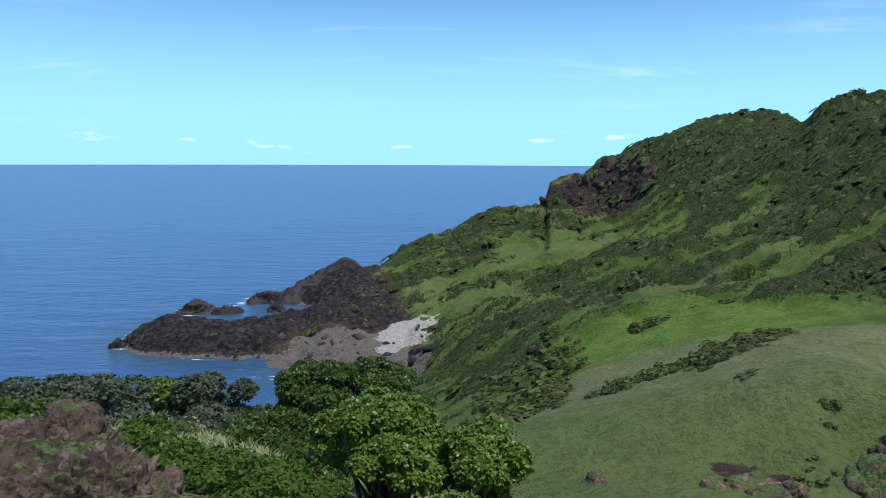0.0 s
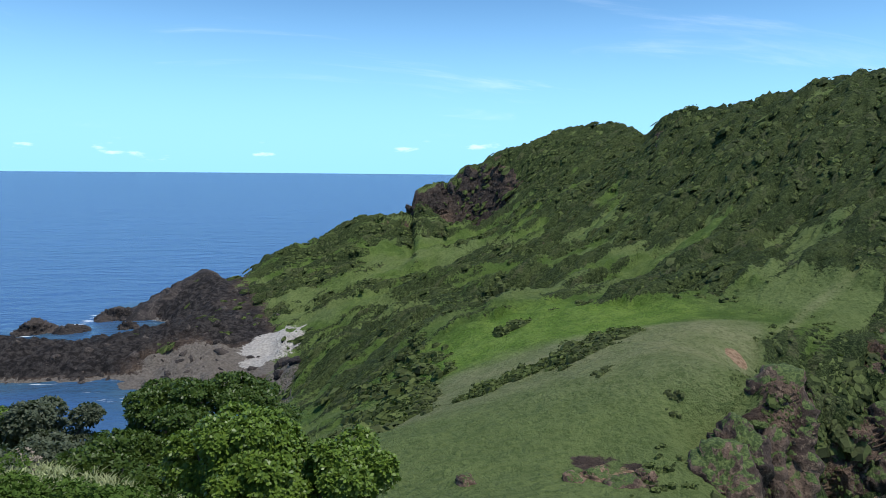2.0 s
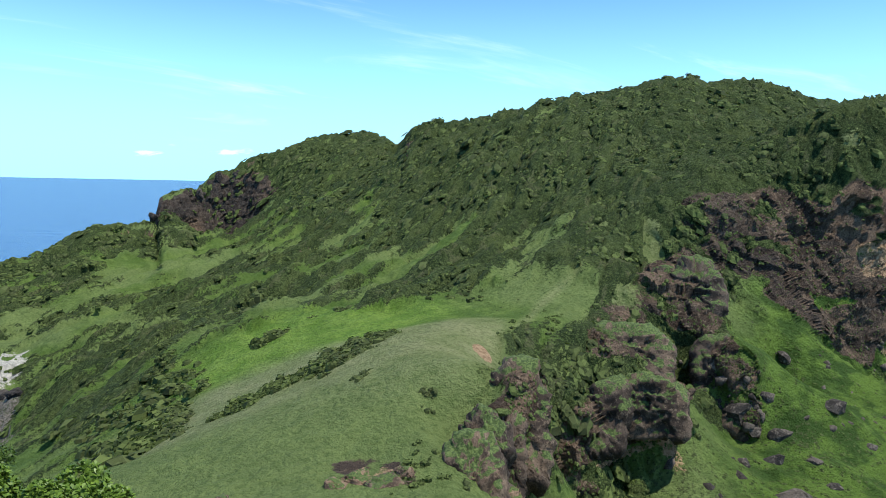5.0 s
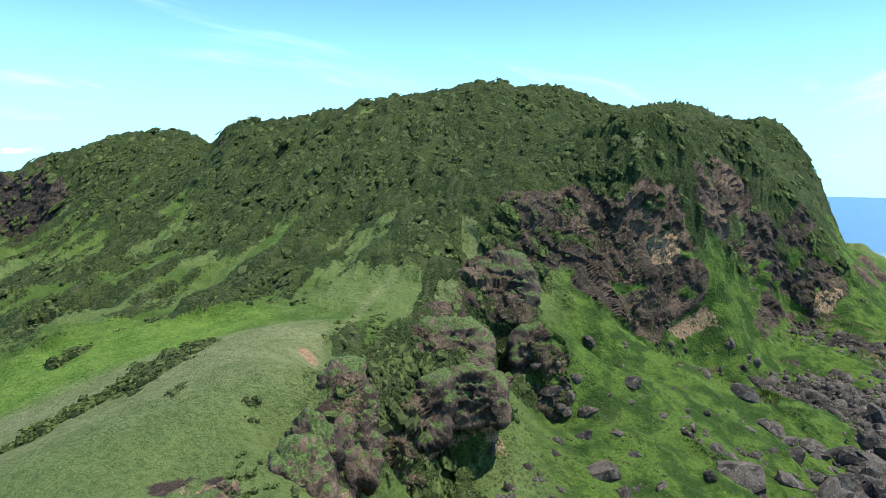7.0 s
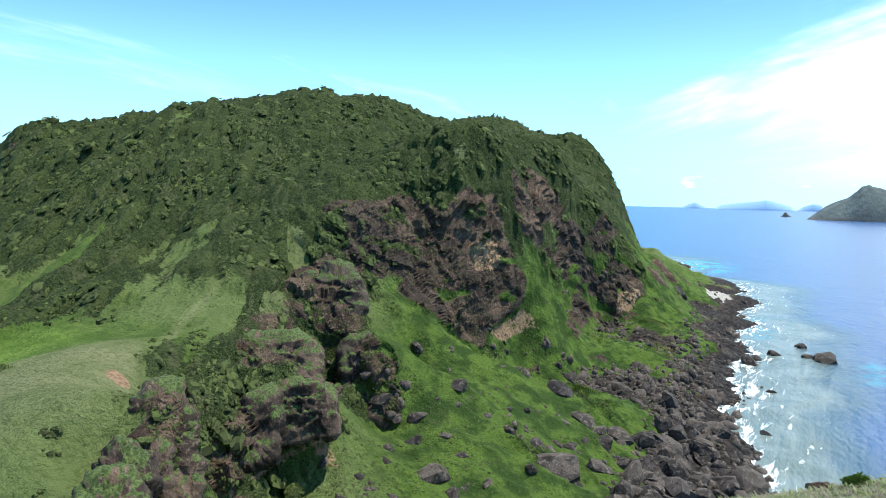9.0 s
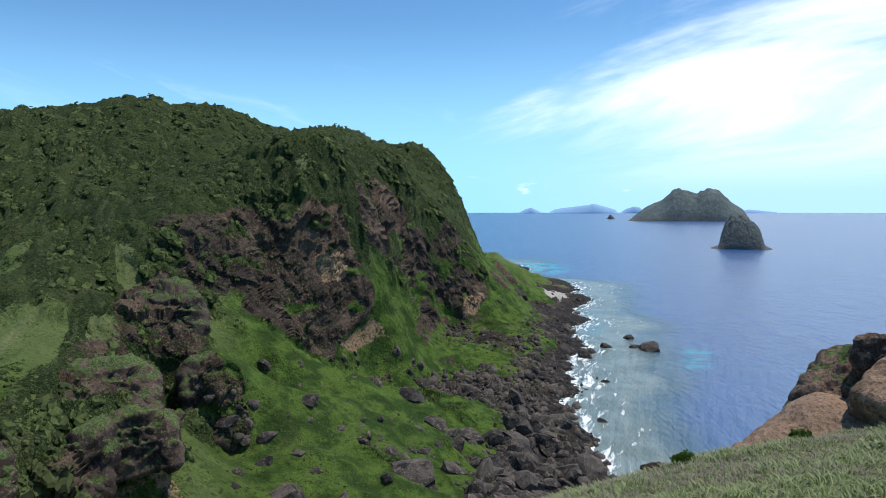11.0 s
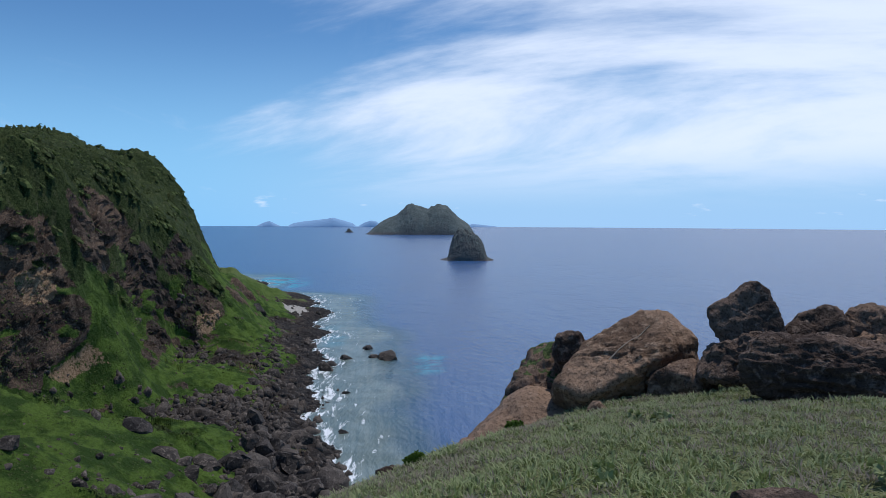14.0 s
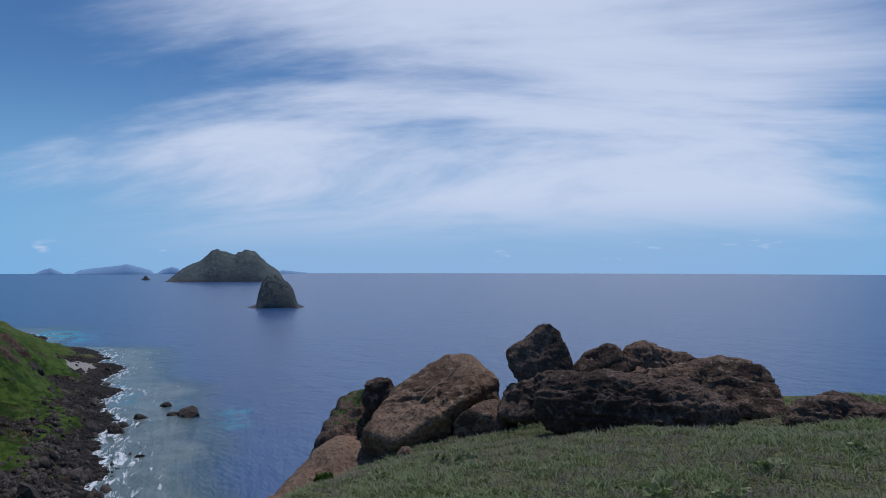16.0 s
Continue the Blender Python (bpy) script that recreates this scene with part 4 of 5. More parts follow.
def rock_mesh(name, mat, seed, size, level=4, rough=0.10, cuts=7, strata=0.0, scale=1.6, boxy=0.0, blocks=0, split=0.14):
    """A weathered block: a sphere cut by random planes, split by joints, pitted by noise."""
    r = np.random.RandomState(seed)
    bm = bmesh.new()
    bmesh.ops.create_icosphere(bm, subdivisions=level, radius=1.0)
    co = np.array([v.co[:] for v in bm.verts])
    if boxy:
        co = np.sign(co) * np.abs(co) ** (1 - 0.55 * boxy)
    for _ in range(cuts):
        n = unit(r.normal(size=3) * (1, 1, 0.7))
        h = r.uniform(0.5, 0.85)
        over = np.maximum(co @ n - h, 0)
        co -= over[:, None] * n * 0.95
    n = unit(co)
    p = co * np.array(size) / max(size) * scale * 1.6 + seed * 3.7
    push = rough * (ridged(p, 6, 0.62) * 0.7 + fbm(p * 2.7, 4, 0.65) * 0.5 - 0.9 * smooth(ridged(p * 0.8 + 11, 2), 1.05, 1.35))
    if strata:
        push += strata * ridged(np.column_stack([p[:, 0] * 0.35, p[:, 1] * 0.35, p[:, 2] * 3.0]), 2)
    if blocks:
        seeds = r.uniform(-1, 1, (blocks, 3))
        dist = np.sqrt(((co[:, None, :] * (1, 1, 1.3) - seeds[None]) ** 2).sum(-1))
        order = np.sort(dist, axis=1)
        step = r.uniform(-0.5, 0.5, blocks)[dist.argmin(1)]
        push = push + split * step - 0.5 * split * (1 - smooth(order[:, 1] - order[:, 0], 0.0, 0.07))
    co = co + n * push[:, None]
    lo, hi = co.min(0), co.max(0)
    co = (co - (lo + hi) / 2) / (hi - lo) * np.array(size)
    for v, c in zip(bm.verts, co):
        v.co = c
    me = bpy.data.meshes.new(name)
    bm.to_mesh(me)
    bm.free()
    me.materials.append(mat)
    if level > 2:
        me.polygons.foreach_set("use_smooth", np.ones(len(me.polygons), bool))
    return me


def at_place(b, d, z=None, up=0.0):
    xy = polar(np.array([float(b)]), np.array([float(d)]))
    return Vector((xy[0, 0], xy[0, 1], float(height(xy)[0]) if z is None else z)) + Vector((0, 0, up))


def rock(name, b, d, size, mat, label, seed, turn=(0, 0, 0), up=0.0, z=None, group="", **kw):
    """A rock whose width lies across the line of sight from the lookout."""
    ob = new(name, rock_mesh(name, mat, seed, size, **kw))
    p = at_place(b, d, z, up)
    ob.matrix_world = Matrix.Translation(p) @ Euler((radians(turn[0]), radians(turn[1]), radians(turn[2] - b))).to_matrix().to_4x4()
    return tagged(ob, label, "rock", group)


def hull_planes(pts):
    """The planes round a handful of corners: normals and offsets."""
    normals, offs = [], []
    span = np.ptp(pts, axis=0).max()
    for a in range(len(pts)):
        for b_ in range(a + 1, len(pts)):
            n = np.cross(pts[b_] - pts[a], pts[b_ + 1:] - pts[a])
            size = np.linalg.norm(n, axis=1)
            n = n[size > 1e-6 * span * span] / size[size > 1e-6 * span * span, None]
            for m_ in n:
                side_ = (pts - pts[a]) @ m_
                if side_.max() < 1e-4 * span:
                    normals.append(m_), offs.append(pts[a] @ m_)
                elif side_.min() > -1e-4 * span:
                    normals.append(-m_), offs.append(-(pts[a] @ m_))
    return np.array(normals), np.array(offs)


def hull_rock(name, corners, mat, seed, rough=0.03, strata=0.0, blocks=24, split=0.04, level=5, worn=22, grain=1.0):
    """A broken block of rock: flat faces between corners, worn edges, joints and pits. Sizes of the relief in shares of its height."""
    r = np.random.RandomState(seed)
    pts = np.array(corners, float)
    mid = (pts.max(0) + pts.min(0)) / 2
    pts = pts - mid
    normals, offs = hull_planes(pts)
    bm = bmesh.new()
    bmesh.ops.create_icosphere(bm, subdivisions=level, radius=1.0)
    me = bpy.data.meshes.new(name)
    bm.to_mesh(me)
    bm.free()
    way = np.empty(len(me.vertices) * 3)
    me.vertices.foreach_get("co", way)
    way = way.reshape(-1, 3)
    half = np.ptp(pts, axis=0) / 2
    way = unit(way * half)
    reach = np.maximum(way @ normals.T, 1e-6) / np.maximum(offs, 0.02 * half.min())
    far = (reach ** worn).sum(1) ** (-1 / worn)
    co = way * far[:, None]
    tall = 2 * half[2]
    n = unit(normals[reach.argmax(1)] + 0.4 * way)
    p = co / tall * 3.2 * grain + seed * 3.7
    push = rough * (ridged(p, 5, 0.6) * 0.7 + fbm(p * 2.7, 4, 0.65) * 0.7 - 0.5 * smooth(ridged(p * 0.9 + 11, 2), 1.0, 1.3))
    if strata:
        push += strata * ridged(np.column_stack([p[:, 0] * 0.25, p[:, 1] * 0.25, p[:, 2] * 1.6]), 3)
    if blocks:
        seeds = co[r.randint(0, len(co), blocks)]
        sway = 0.10 * tall * np.column_stack([fbm(p + 5 * k, 3) for k in range(3)])
        dist = np.sqrt((((co + sway)[:, None, :] - seeds[None]) ** 2).sum(-1))
        order = np.partition(dist, 1, axis=1)
        push += split * r.uniform(-1, 1, blocks)[dist.argmin(1)] - 0.4 * split * (1 - smooth(order[:, 1] - order[:, 0], 0.0, 0.03 * tall))
    co = co + n * (push * tall)[:, None]
    me.vertices.foreach_set("co", co.ravel())
    me.polygons.foreach_set("use_smooth", np.ones(len(me.polygons), bool))
    me.materials.append(mat)
    me.update()
    return me, mid


def shaped_rock(name, d, top, bottom, deep, mat, label, seed, group="", lean=0.0, corners=None, **kw):
    """A block shaped to fit its outline in the camera's view: bearing and height along its top and its foot. lean: how
    far it slopes back.
    """
    mid = (top[0][0] + top[-1][0]) / 2
    zm = (max(q[1] for q in top) + min(q[1] for q in bottom)) / 2
    if corners is None:
        corners = []
        for b_, z_ in top:
            x = d * math.tan(radians(b_ - mid))
            corners += [(x, lean * (z_ - zm) - 0.12 * deep, z_), (0.94 * x, lean * (z_ - zm) + 0.4 * deep, z_ - 0.05 * deep)]
        for b_, z_ in bottom:
            x = d * math.tan(radians(b_ - mid))
            corners += [(x, lean * (z_ - zm) - 0.38 * deep, z_ + 0.04 * deep), (x, 0.5 * deep, z_)]
    me, at = hull_rock(name, corners, mat, seed, **kw)
    ob = new(name, me)
    turn = Euler((0, 0, radians(-mid))).to_matrix().to_4x4()
    ob.matrix_world = Matrix.Translation(at_place(mid, d, 0.0)) @ turn @ Matrix.Translation(at)
    return tagged(ob, label, "rock", group)


NEAR = "rocks on the lookout's edge"
SLAB = shaped_rock("tilted_rock_slab", 12.6, [(102.4, 47.25), (105.0, 47.80), (107.0, 48.05), (108.2, 48.22), (109.1, 48.37), (111.2, 48.40), (112.8, 48.20), (113.8, 47.75)],
                   [(102.4, 47.0), (103.4, 46.75), (105.0, 46.55), (107.7, 46.72), (109.6, 46.85), (111.9, 47.15), (113.8, 47.4)], 1.7, ROCK_SLAB, "big brown slab of weathered rock tilted on grass", 3, NEAR, lean=1.0, rough=0.018, strata=0.012, blocks=26, split=0.022, level=6, worn=40,
                   corners=[(-1.16, -0.6, 47.25), (-0.70, 0.5, 47.75), (0.23, 0.9, 48.34), (0.69, 0.7, 48.37), (1.15, 0.3, 48.02), (0.53, -0.45, 47.76), (-0.65, -0.9, 47.12), (-0.70, -0.35, 46.5), (0.33, -0.1, 46.85), (1.2, 0.2, 47.35), (-0.9, 0.6, 46.8), (1.1, 0.9, 47.3), (-1.2, -0.3, 46.95)])
shaped_rock("round_boulder", 13.3, [(102.4, 47.68), (102.8, 47.88), (103.8, 47.95), (104.9, 47.89), (105.3, 47.66)], [(102.4, 47.40), (103.1, 47.22), (104.5, 47.26), (105.3, 47.5)], 0.7, ROCK_DARK, "small dark round boulder perched on a rock slab", 7, NEAR, rough=0.04, blocks=14, split=0.05, worn=9)
shaped_rock("mossy_rock", 13.6, [(98.4, 46.45), (99.3, 46.80), (99.9, 47.17), (100.5, 47.38), (101.7, 47.54), (103.6, 47.62), (105.5, 47.6)], [(98.4, 46.1), (100.4, 45.9), (105.5, 46.2)], 1.6, ROCK_MOSSY, "brown rock patched with green moss", 57, NEAR, lean=0.6, rough=0.03, blocks=30, split=0.03)
shaped_rock("tan_rock_face", 12.0, [(93.6, 45.9), (94.7, 46.15), (97.7, 46.60), (99.5, 46.87), (100.9, 47.0), (103.1, 46.90), (105.0, 46.70)], [(93.6, 45.5), (98.6, 45.7), (101.3, 46.0), (105.0, 46.4)], 1.6, ROCK_TAN, "smooth tan sloping rock face below the slab", 51, NEAR, lean=1.3, rough=0.02, blocks=18, split=0.03)
shaped_rock("rock_horn", 12.4, [(114.0, 48.58), (115.4, 48.75), (116.3, 48.83), (117.2, 49.05), (118.1, 48.90), (118.8, 48.44), (119.1, 48.28)], [(114.0, 48.36), (114.7, 48.05), (115.4, 47.80), (119.1, 47.7)], 0.8, ROCK_DARK, "dark upright horn of craggy basalt", 12, NEAR, lean=0.15, rough=0.02, blocks=16, split=0.022, worn=50)
shaped_rock("flat_brown_rock", 12.0, [(113.4, 47.78), (114.9, 48.07), (117.0, 48.29), (118.8, 48.30), (119.8, 48.2)], [(113.4, 47.5), (119.8, 47.5)], 0.9, ROCK_NEAR, "brown rock at the foot of the horn", 68, NEAR, lean=0.4, rough=0.05, blocks=30, split=0.06)
shaped_rock("long_dark_rock", 10.4, [(116.2, 48.17), (116.7, 48.40), (118.8, 48.49), (121.5, 48.48), (124.5, 48.43), (127.9, 48.37), (128.7, 48.22), (130.7, 48.12)], [(116.2, 47.98), (117.6, 47.68), (123.2, 47.66), (127.4, 47.72), (129.5, 47.88), (130.7, 48.02)],
            1.4, ROCK_DARK, "long dark pitted rock with an undercut face on grass", 21, NEAR, lean=0.1, rough=0.045, strata=0.05, blocks=60, split=0.045, level=6, grain=1.3)
shaped_rock("flat_brown_rock", 13.2, [(118.7, 48.10), (120.1, 48.45), (121.9, 48.60), (122.8, 48.52), (123.4, 48.2)], [(118.7, 47.7), (123.4, 47.7)], 1.2, ROCK_NEAR, "rounded brown rock behind the long dark rock", 31, NEAR, lean=0.4, rough=0.03, blocks=14, split=0.025)
shaped_rock("flat_brown_rock", 13.5, [(123.0, 48.50), (124.1, 48.60), (125.4, 48.49), (127.1, 48.48), (128.1, 48.41), (128.5, 48.2)], [(123.0, 47.7), (128.5, 47.7)], 1.1, ROCK_NEAR, "low brown rock with a knobbly top", 36, NEAR, lean=0.3, rough=0.05, blocks=30, split=0.05)
shaped_rock("low_rock_ledge", 13.1, [(122.6, 48.08), (127.5, 48.30), (129.9, 48.41), (131.9, 48.36), (133.3, 48.23), (134.0, 47.85)], [(122.6, 47.5), (134.0, 47.55)], 1.4, ROCK_NEAR, "low brown ledge of pitted rock in grass", 41, NEAR, lean=0.5, rough=0.045, strata=0.03, blocks=40, split=0.045)
shaped_rock("low_rock_ledge", 11.6, [(134.0, 47.88), (135.2, 48.09), (136.8, 48.15), (138.9, 48.09), (141.2, 48.05), (144.5, 47.91)], [(134.0, 47.72), (136.1, 47.68), (138.2, 47.63), (141.2, 47.62), (144.5, 47.6)], 1.0, ROCK_DARK, "low dark rock ledge sunk in grass", 46, NEAR, lean=0.2, rough=0.09, strata=0.05, blocks=40, split=0.09)
rock("small_rock", 106.0, 11.1, (0.35, 0.3, 0.24), ROCK_NEAR, "small brown rock lying in grass", 61, (0, 0, 0), 0.05, level=3, group=NEAR)
rock("small_rock", 112.2, 12.2, (1.1, 0.8, 0.85), ROCK_NEAR, "small brown rock lying against the slab", 63, (0, -14, 0), 0.12, level=4, group=NEAR)
rock("small_rock", 89.6, 9.2, (0.35, 0.3, 0.25), ROCK_DARK, "small dark rock at the grass edge", 66, (0, 0, 0), 0.02, level=3, group=NEAR)
rock("earth_clod", 117.8, 4.7, (0.5, 0.35, 0.2), ROCK_NEAR, "brown lump of bare earth in grass", 71, (0, 0, 0), 0.0, level=4)
LEFT = "rocks by the bushes"
shaped_rock("brown_outcrop", 6.0, [(-31.8, 47.74), (-31.0, 47.90), (-30.2, 47.97), (-28.2, 47.91), (-26.8, 47.74), (-25.8, 47.60), (-24.7, 47.40)], [(-31.8, 47.4), (-24.7, 47.2)], 0.8, ROCK_OUTCROP, "rough brown outcrop of pitted rock beside bushes", 76, LEFT, lean=0.5, rough=0.07, blocks=50, split=0.08)
shaped_rock("brown_outcrop", 5.6, [(-37.0, 47.9), (-35.7, 47.99), (-33.7, 47.98), (-32.1, 48.05), (-30.6, 47.98)], [(-37.0, 47.6), (-30.6, 47.5)], 0.8, ROCK_OUTCROP, "low brown rock ledge with grass in its cracks", 81, LEFT, lean=0.6, rough=0.09, blocks=40, split=0.09)
shaped_rock("brown_outcrop", 5.0, [(-36.0, 47.95), (-31.7, 48.0), (-29.2, 47.95), (-24.5, 47.79), (-21.3, 47.59)], [(-36.0, 47.6), (-21.3, 47.3)], 0.9, ROCK_OUTCROP, "low brown rock ledge beside weeds", 84, LEFT, lean=0.8, rough=0.09, strata=0.04, blocks=60, split=0.09, level=6)
for b_, d_, w_, h_, z_ in [(9.5, 337, 8, 16, 30), (10.7, 343, 6, 12, 37), (11.6, 345, 6, 10, 38), (13.0, 348, 5, 12, 45), (14.3, 350, 7, 10, 47), (8.2, 320, 4, 5, 30.5), (-1.4, 261, 5, 5, 16), (-4.6, 255, 5, 5, 9)]:
    rock("rock_pinnacle", b_, d_, (w_, w_ * 0.8, h_), ROCK_BLACK, "jagged dark basalt pinnacle on the ridge", int(700 + b_ * 10), (0, 6, 40 * b_), z=z_, rough=0.12, cuts=16, level=4, scale=3, boxy=0.4, blocks=30, split=0.35, group="pinnacles on the ridge")
shaped_rock("leaning_crag", 250, [(-14.2, 0.3), (-12.7, 2.8), (-11.2, 5.4), (-10, 7.6), (-8.6, 11.2), (-7.9, 13.2), (-7.3, 12.2), (-6.8, 11.0), (-6.0, 7.0)], [(-14.2, -2), (-6.0, -1)], 16, ROCK_BLACK, "dark slanting crag of bare rock above the sea", 760, lean=0.7, rough=0.03, strata=0.02, blocks=90, split=0.03, worn=40)
CRAGS = "crags of the broken spur"
for k, (d_, top_, foot_, deep_, lean_) in enumerate([
        (63, [(33.9, 29.0), (35.5, 31.0), (37.0, 32.6), (39.3, 32.2), (40.2, 30.0)], [(33.9, 25), (40.2, 23)], 7, 0.5),
        (55.5, [(33.0, 29.4), (34.2, 30.9), (35.6, 30.6), (36.8, 28.8)], [(33.0, 26), (36.8, 22)], 5, 0.4),
        (51, [(31.4, 28.9), (33.0, 30.0), (35.0, 29.9), (36.4, 28.2)], [(31.4, 27), (36.4, 24)], 5, 0.7),
        (59, [(35.4, 28.4), (36.4, 29.8), (38.2, 28.6)], [(35.4, 24), (38.2, 22)], 4, 0.4),
        (88, [(41.3, 21.4), (42.6, 23.0), (44.6, 24.0), (46.2, 24.6)], [(41.3, 14.5), (46.2, 17.5)], 9, 0.3),
        (90, [(45.6, 24.2), (47.0, 25.0), (49.2, 25.2), (51.0, 23.6)], [(45.6, 17.5), (51.0, 19.0)], 8, 0.1),
        (102, [(42.8, 28.0), (45.0, 29.4), (48.3, 29.3), (49.7, 26.8)], [(42.8, 24.5), (49.7, 22)], 9, 0.5),
        (114, [(51.5, 24.2), (52.6, 25.8), (53.9, 26.0), (55.0, 23.8), (55.3, 20)], [(51.5, 18), (55.3, 14)], 6, 0.4),
        (111, [(53.9, 20.4), (54.8, 21.3), (55.8, 19.4), (56.5, 16.4)], [(53.9, 14), (56.5, 11)], 5, 0.4),
        (126, [(46.2, 31.0), (47.6, 33.6), (49.0, 35.0), (49.8, 33.0)], [(46.2, 28), (49.8, 25)], 9, 0.6),
        (127, [(49.4, 34.0), (50.3, 37.0), (52.0, 36.4), (53.0, 32.4)], [(49.4, 25), (53.0, 23)], 9, 0.5)]):
    shaped_rock("spur_crag", d_, top_, foot_, deep_, ROCK_CRAG, "brown jointed basalt crag among shrubs on the spur", 800 + k, CRAGS, lean=lean_, rough=0.028, strata=0.03, blocks=46, split=0.055, grain=1.3, worn=40)
SAD = "outcrops on the saddle"
for k, (b_, d_, w_, h_) in enumerate([(24.3, 47.5, 3.2, 1.0), (26.6, 47, 3.4, 1.2), (22.4, 46.5, 2.2, 0.7), (13.3, 45.5, 2.0, 0.8), (28.2, 48.5, 1.8, 0.9), (35, 50, 3.0, 1.8), (37.2, 53, 3.2, 2.8), (36.6, 58, 2.4, 2.6), (37.4, 63, 2.2, 3.0), (36.5, 68, 1.6, 2.0)]):
    rock("saddle_outcrop", b_, d_, (w_, w_ * 0.8, 1.5 * h_), ROCK_MOSSY, "brown rock outcrop breaking through the grass", 90 + k, (10, 5, 37 * k), -0.1 * h_, rough=0.14, cuts=12, level=4, scale=2.6, boxy=0.4, blocks=20, split=0.2, group=SAD)

# shore boulders
BLOCKS = [rock_mesh("boulder", ROCK_FAR, 200 + k, (2.0, 1.7, 1.5), level=2, rough=0.07, cuts=24, boxy=0.5, blocks=10, split=0.12) for k in range(9)]


LOW_BLOCKS = [rock_mesh("low_boulder", ROCK_FAR, 240 + k, (2.0, 1.7, 1.5), level=1, rough=0.12, cuts=14, boxy=0.5) for k in range(12)]


def boulder(p, r, group, label="dark basalt boulder on the shore"):
    ob = new("boulder", BLOCKS[RNG.randint(len(BLOCKS))])
    s = r * RNG.uniform(0.75, 1.25, 3)
    ob.matrix_world = Matrix.LocRotScale(p, Euler((RNG.uniform(-0.5, 0.5), RNG.uniform(-0.5, 0.5), RNG.uniform(-3, 3))), Vector(s))
    return tagged(ob, label, "boulder", group)


for b_, d_, r_ in [(61.1, 116, 2.1), (69.6, 136, 2.4), (71.3, 130, 3.2), (72.7, 128, 2.3), (57.8, 108, 1.8), (60.2, 104, 1.4), (57.4, 102, 1.5), (59.1, 94, 2.9), (60.8, 90, 1.8), (70.1, 106, 4.6), (65.7, 110, 1.6), (67.8, 110, 1.4),
                   (57.7, 135, 1.8), (63.7, 113, 0.9), (74.4, 130, 2.8), (76.2, 130, 2.8), (73.2, 124, 2.0), (79.5, 145, 2.4), (80.3, 143, 2.6), (77.7, 165, 2.4), (67.4, 101, 1.5), (73.4, 175, 1.7), (75.5, 191, 1.9), (69.3, 176, 1.4), (61.7, 100, 1.0),
                   (71.3, 104, 1.7), (53.0, 114, 2.6), (54.7, 110, 2.4), (55.7, 109, 1.9), (78.5, 314, 3.1)]:
    p = at_place(b_, d_)
    boulder(p - Vector((0, 0, 0.25 * r_)), r_, "talus boulders", "large dark basalt boulder on the green talus")
for b_, d_, r_ in [(88.9, 250, 4.6), (87.9, 252, 2.6), (87.2, 268, 2.7), (85.6, 250, 2.2), (84.0, 232, 3.4), (84.2, 240, 3.0), (85.3, 163, 1.1), (85.4, 200, 1.3), (83.6, 148, 1.4), (84.2, 136, 1.6), (86.3, 128, 1.5)]:
    p = at_place(b_, d_, 0.0)
    boulder(p - Vector((0, 0, 0.15 * r_)), r_, "rocks in the surf", "dark wet basalt rock standing in the shallows")
l_rightshore = smooth(l_b, 64, 70) * (1 - smooth(LAND_P[:, 2], 3.0, 6.5)) * smooth(LAND_P[:, 2], -0.6, 0.1) * (l_d > 90) * (l_d < 430) * (l_b < 86)
in_view = in_view | (l_rightshore > 0)
i = pick(l_rightshore, 2300)
r_all = np.clip(RNG.lognormal(-0.2, 0.52, len(i)), 0.35, 2.8)
near = np.argsort(l_d[i] - 40 * r_all)
for k in near[:230]:
    boulder(Vector(LAND_P[i[k]]) + Vector((0, 0, 0.15 * r_all[k])), r_all[k], "shore boulders")


def joined_boulders(name, at, radius, label, mat=ROCK_FAR):
    """Far boulders in one mesh."""
    shapes = []
    for me in LOW_BLOCKS:
        co = np.empty(len(me.vertices) * 3)
        me.vertices.foreach_get("co", co)
        tri = np.empty(len(me.polygons) * 3, np.int32)
        me.polygons.foreach_get("vertices", tri)
        shapes.append((co.reshape(-1, 3), tri.reshape(-1, 3)))
    cos, tris, base = [], [], 0
    for p, r in zip(at, radius):
        co, tri = shapes[RNG.randint(len(shapes))]
        m3 = np.array(Euler(RNG.uniform(-3, 3, 3)).to_matrix())
        cos.append((co * RNG.uniform(0.5, 1.35, 3)) @ m3.T * r + p - (0, 0, 0.25 * r))
        tris.append(tri + base)
        base += len(co)
    return tagged(new(name, mesh_from(name, np.concatenate(cos), np.concatenate(tris), mat, False)), label, "boulders", kind="stuff")


far_i = near[230:]
joined_boulders("far_boulders", LAND_P[i[far_i]], r_all[far_i], "countless dark boulders along the shore")
l_left = smooth(l_d, 150, 165) * (l_b < -2) * (l_b > -26) * smooth(LAND_P[:, 2], -0.3, 0.3) * (1 - smooth(LAND_P[:, 2], 6, 12)) * (l_d < 275) * (1 - 0.8 * (l_b > -7) * (l_d < 195))
in_view = in_view | (l_left > 0)
i = pick(l_left, 240)
joined_boulders("cove_rocks", LAND_P[i] - (0, 0, 0.3), RNG.lognormal(-0.25, 0.45, len(i)), "black jagged rocks of the low headland", ROCK_BLACK)
talus = smooth(l_b, 46, 54) * (1 - smooth(LAND_P[:, 2], 18, 26)) * smooth(LAND_P[:, 2], 3, 5) * (l_d > 75) * (l_d < 330) * (0.06 + smooth(fbm(LAND_P * 0.045 + 7, 3), 0.05, 0.5))
i = pick(talus, 300)
joined_boulders("talus_rocks", LAND_P[i] - (0, 0, 0.25), np.clip(RNG.lognormal(-0.45, 0.5, len(i)), 0.25, 1.8), "dark rocks scattered over the green talus")
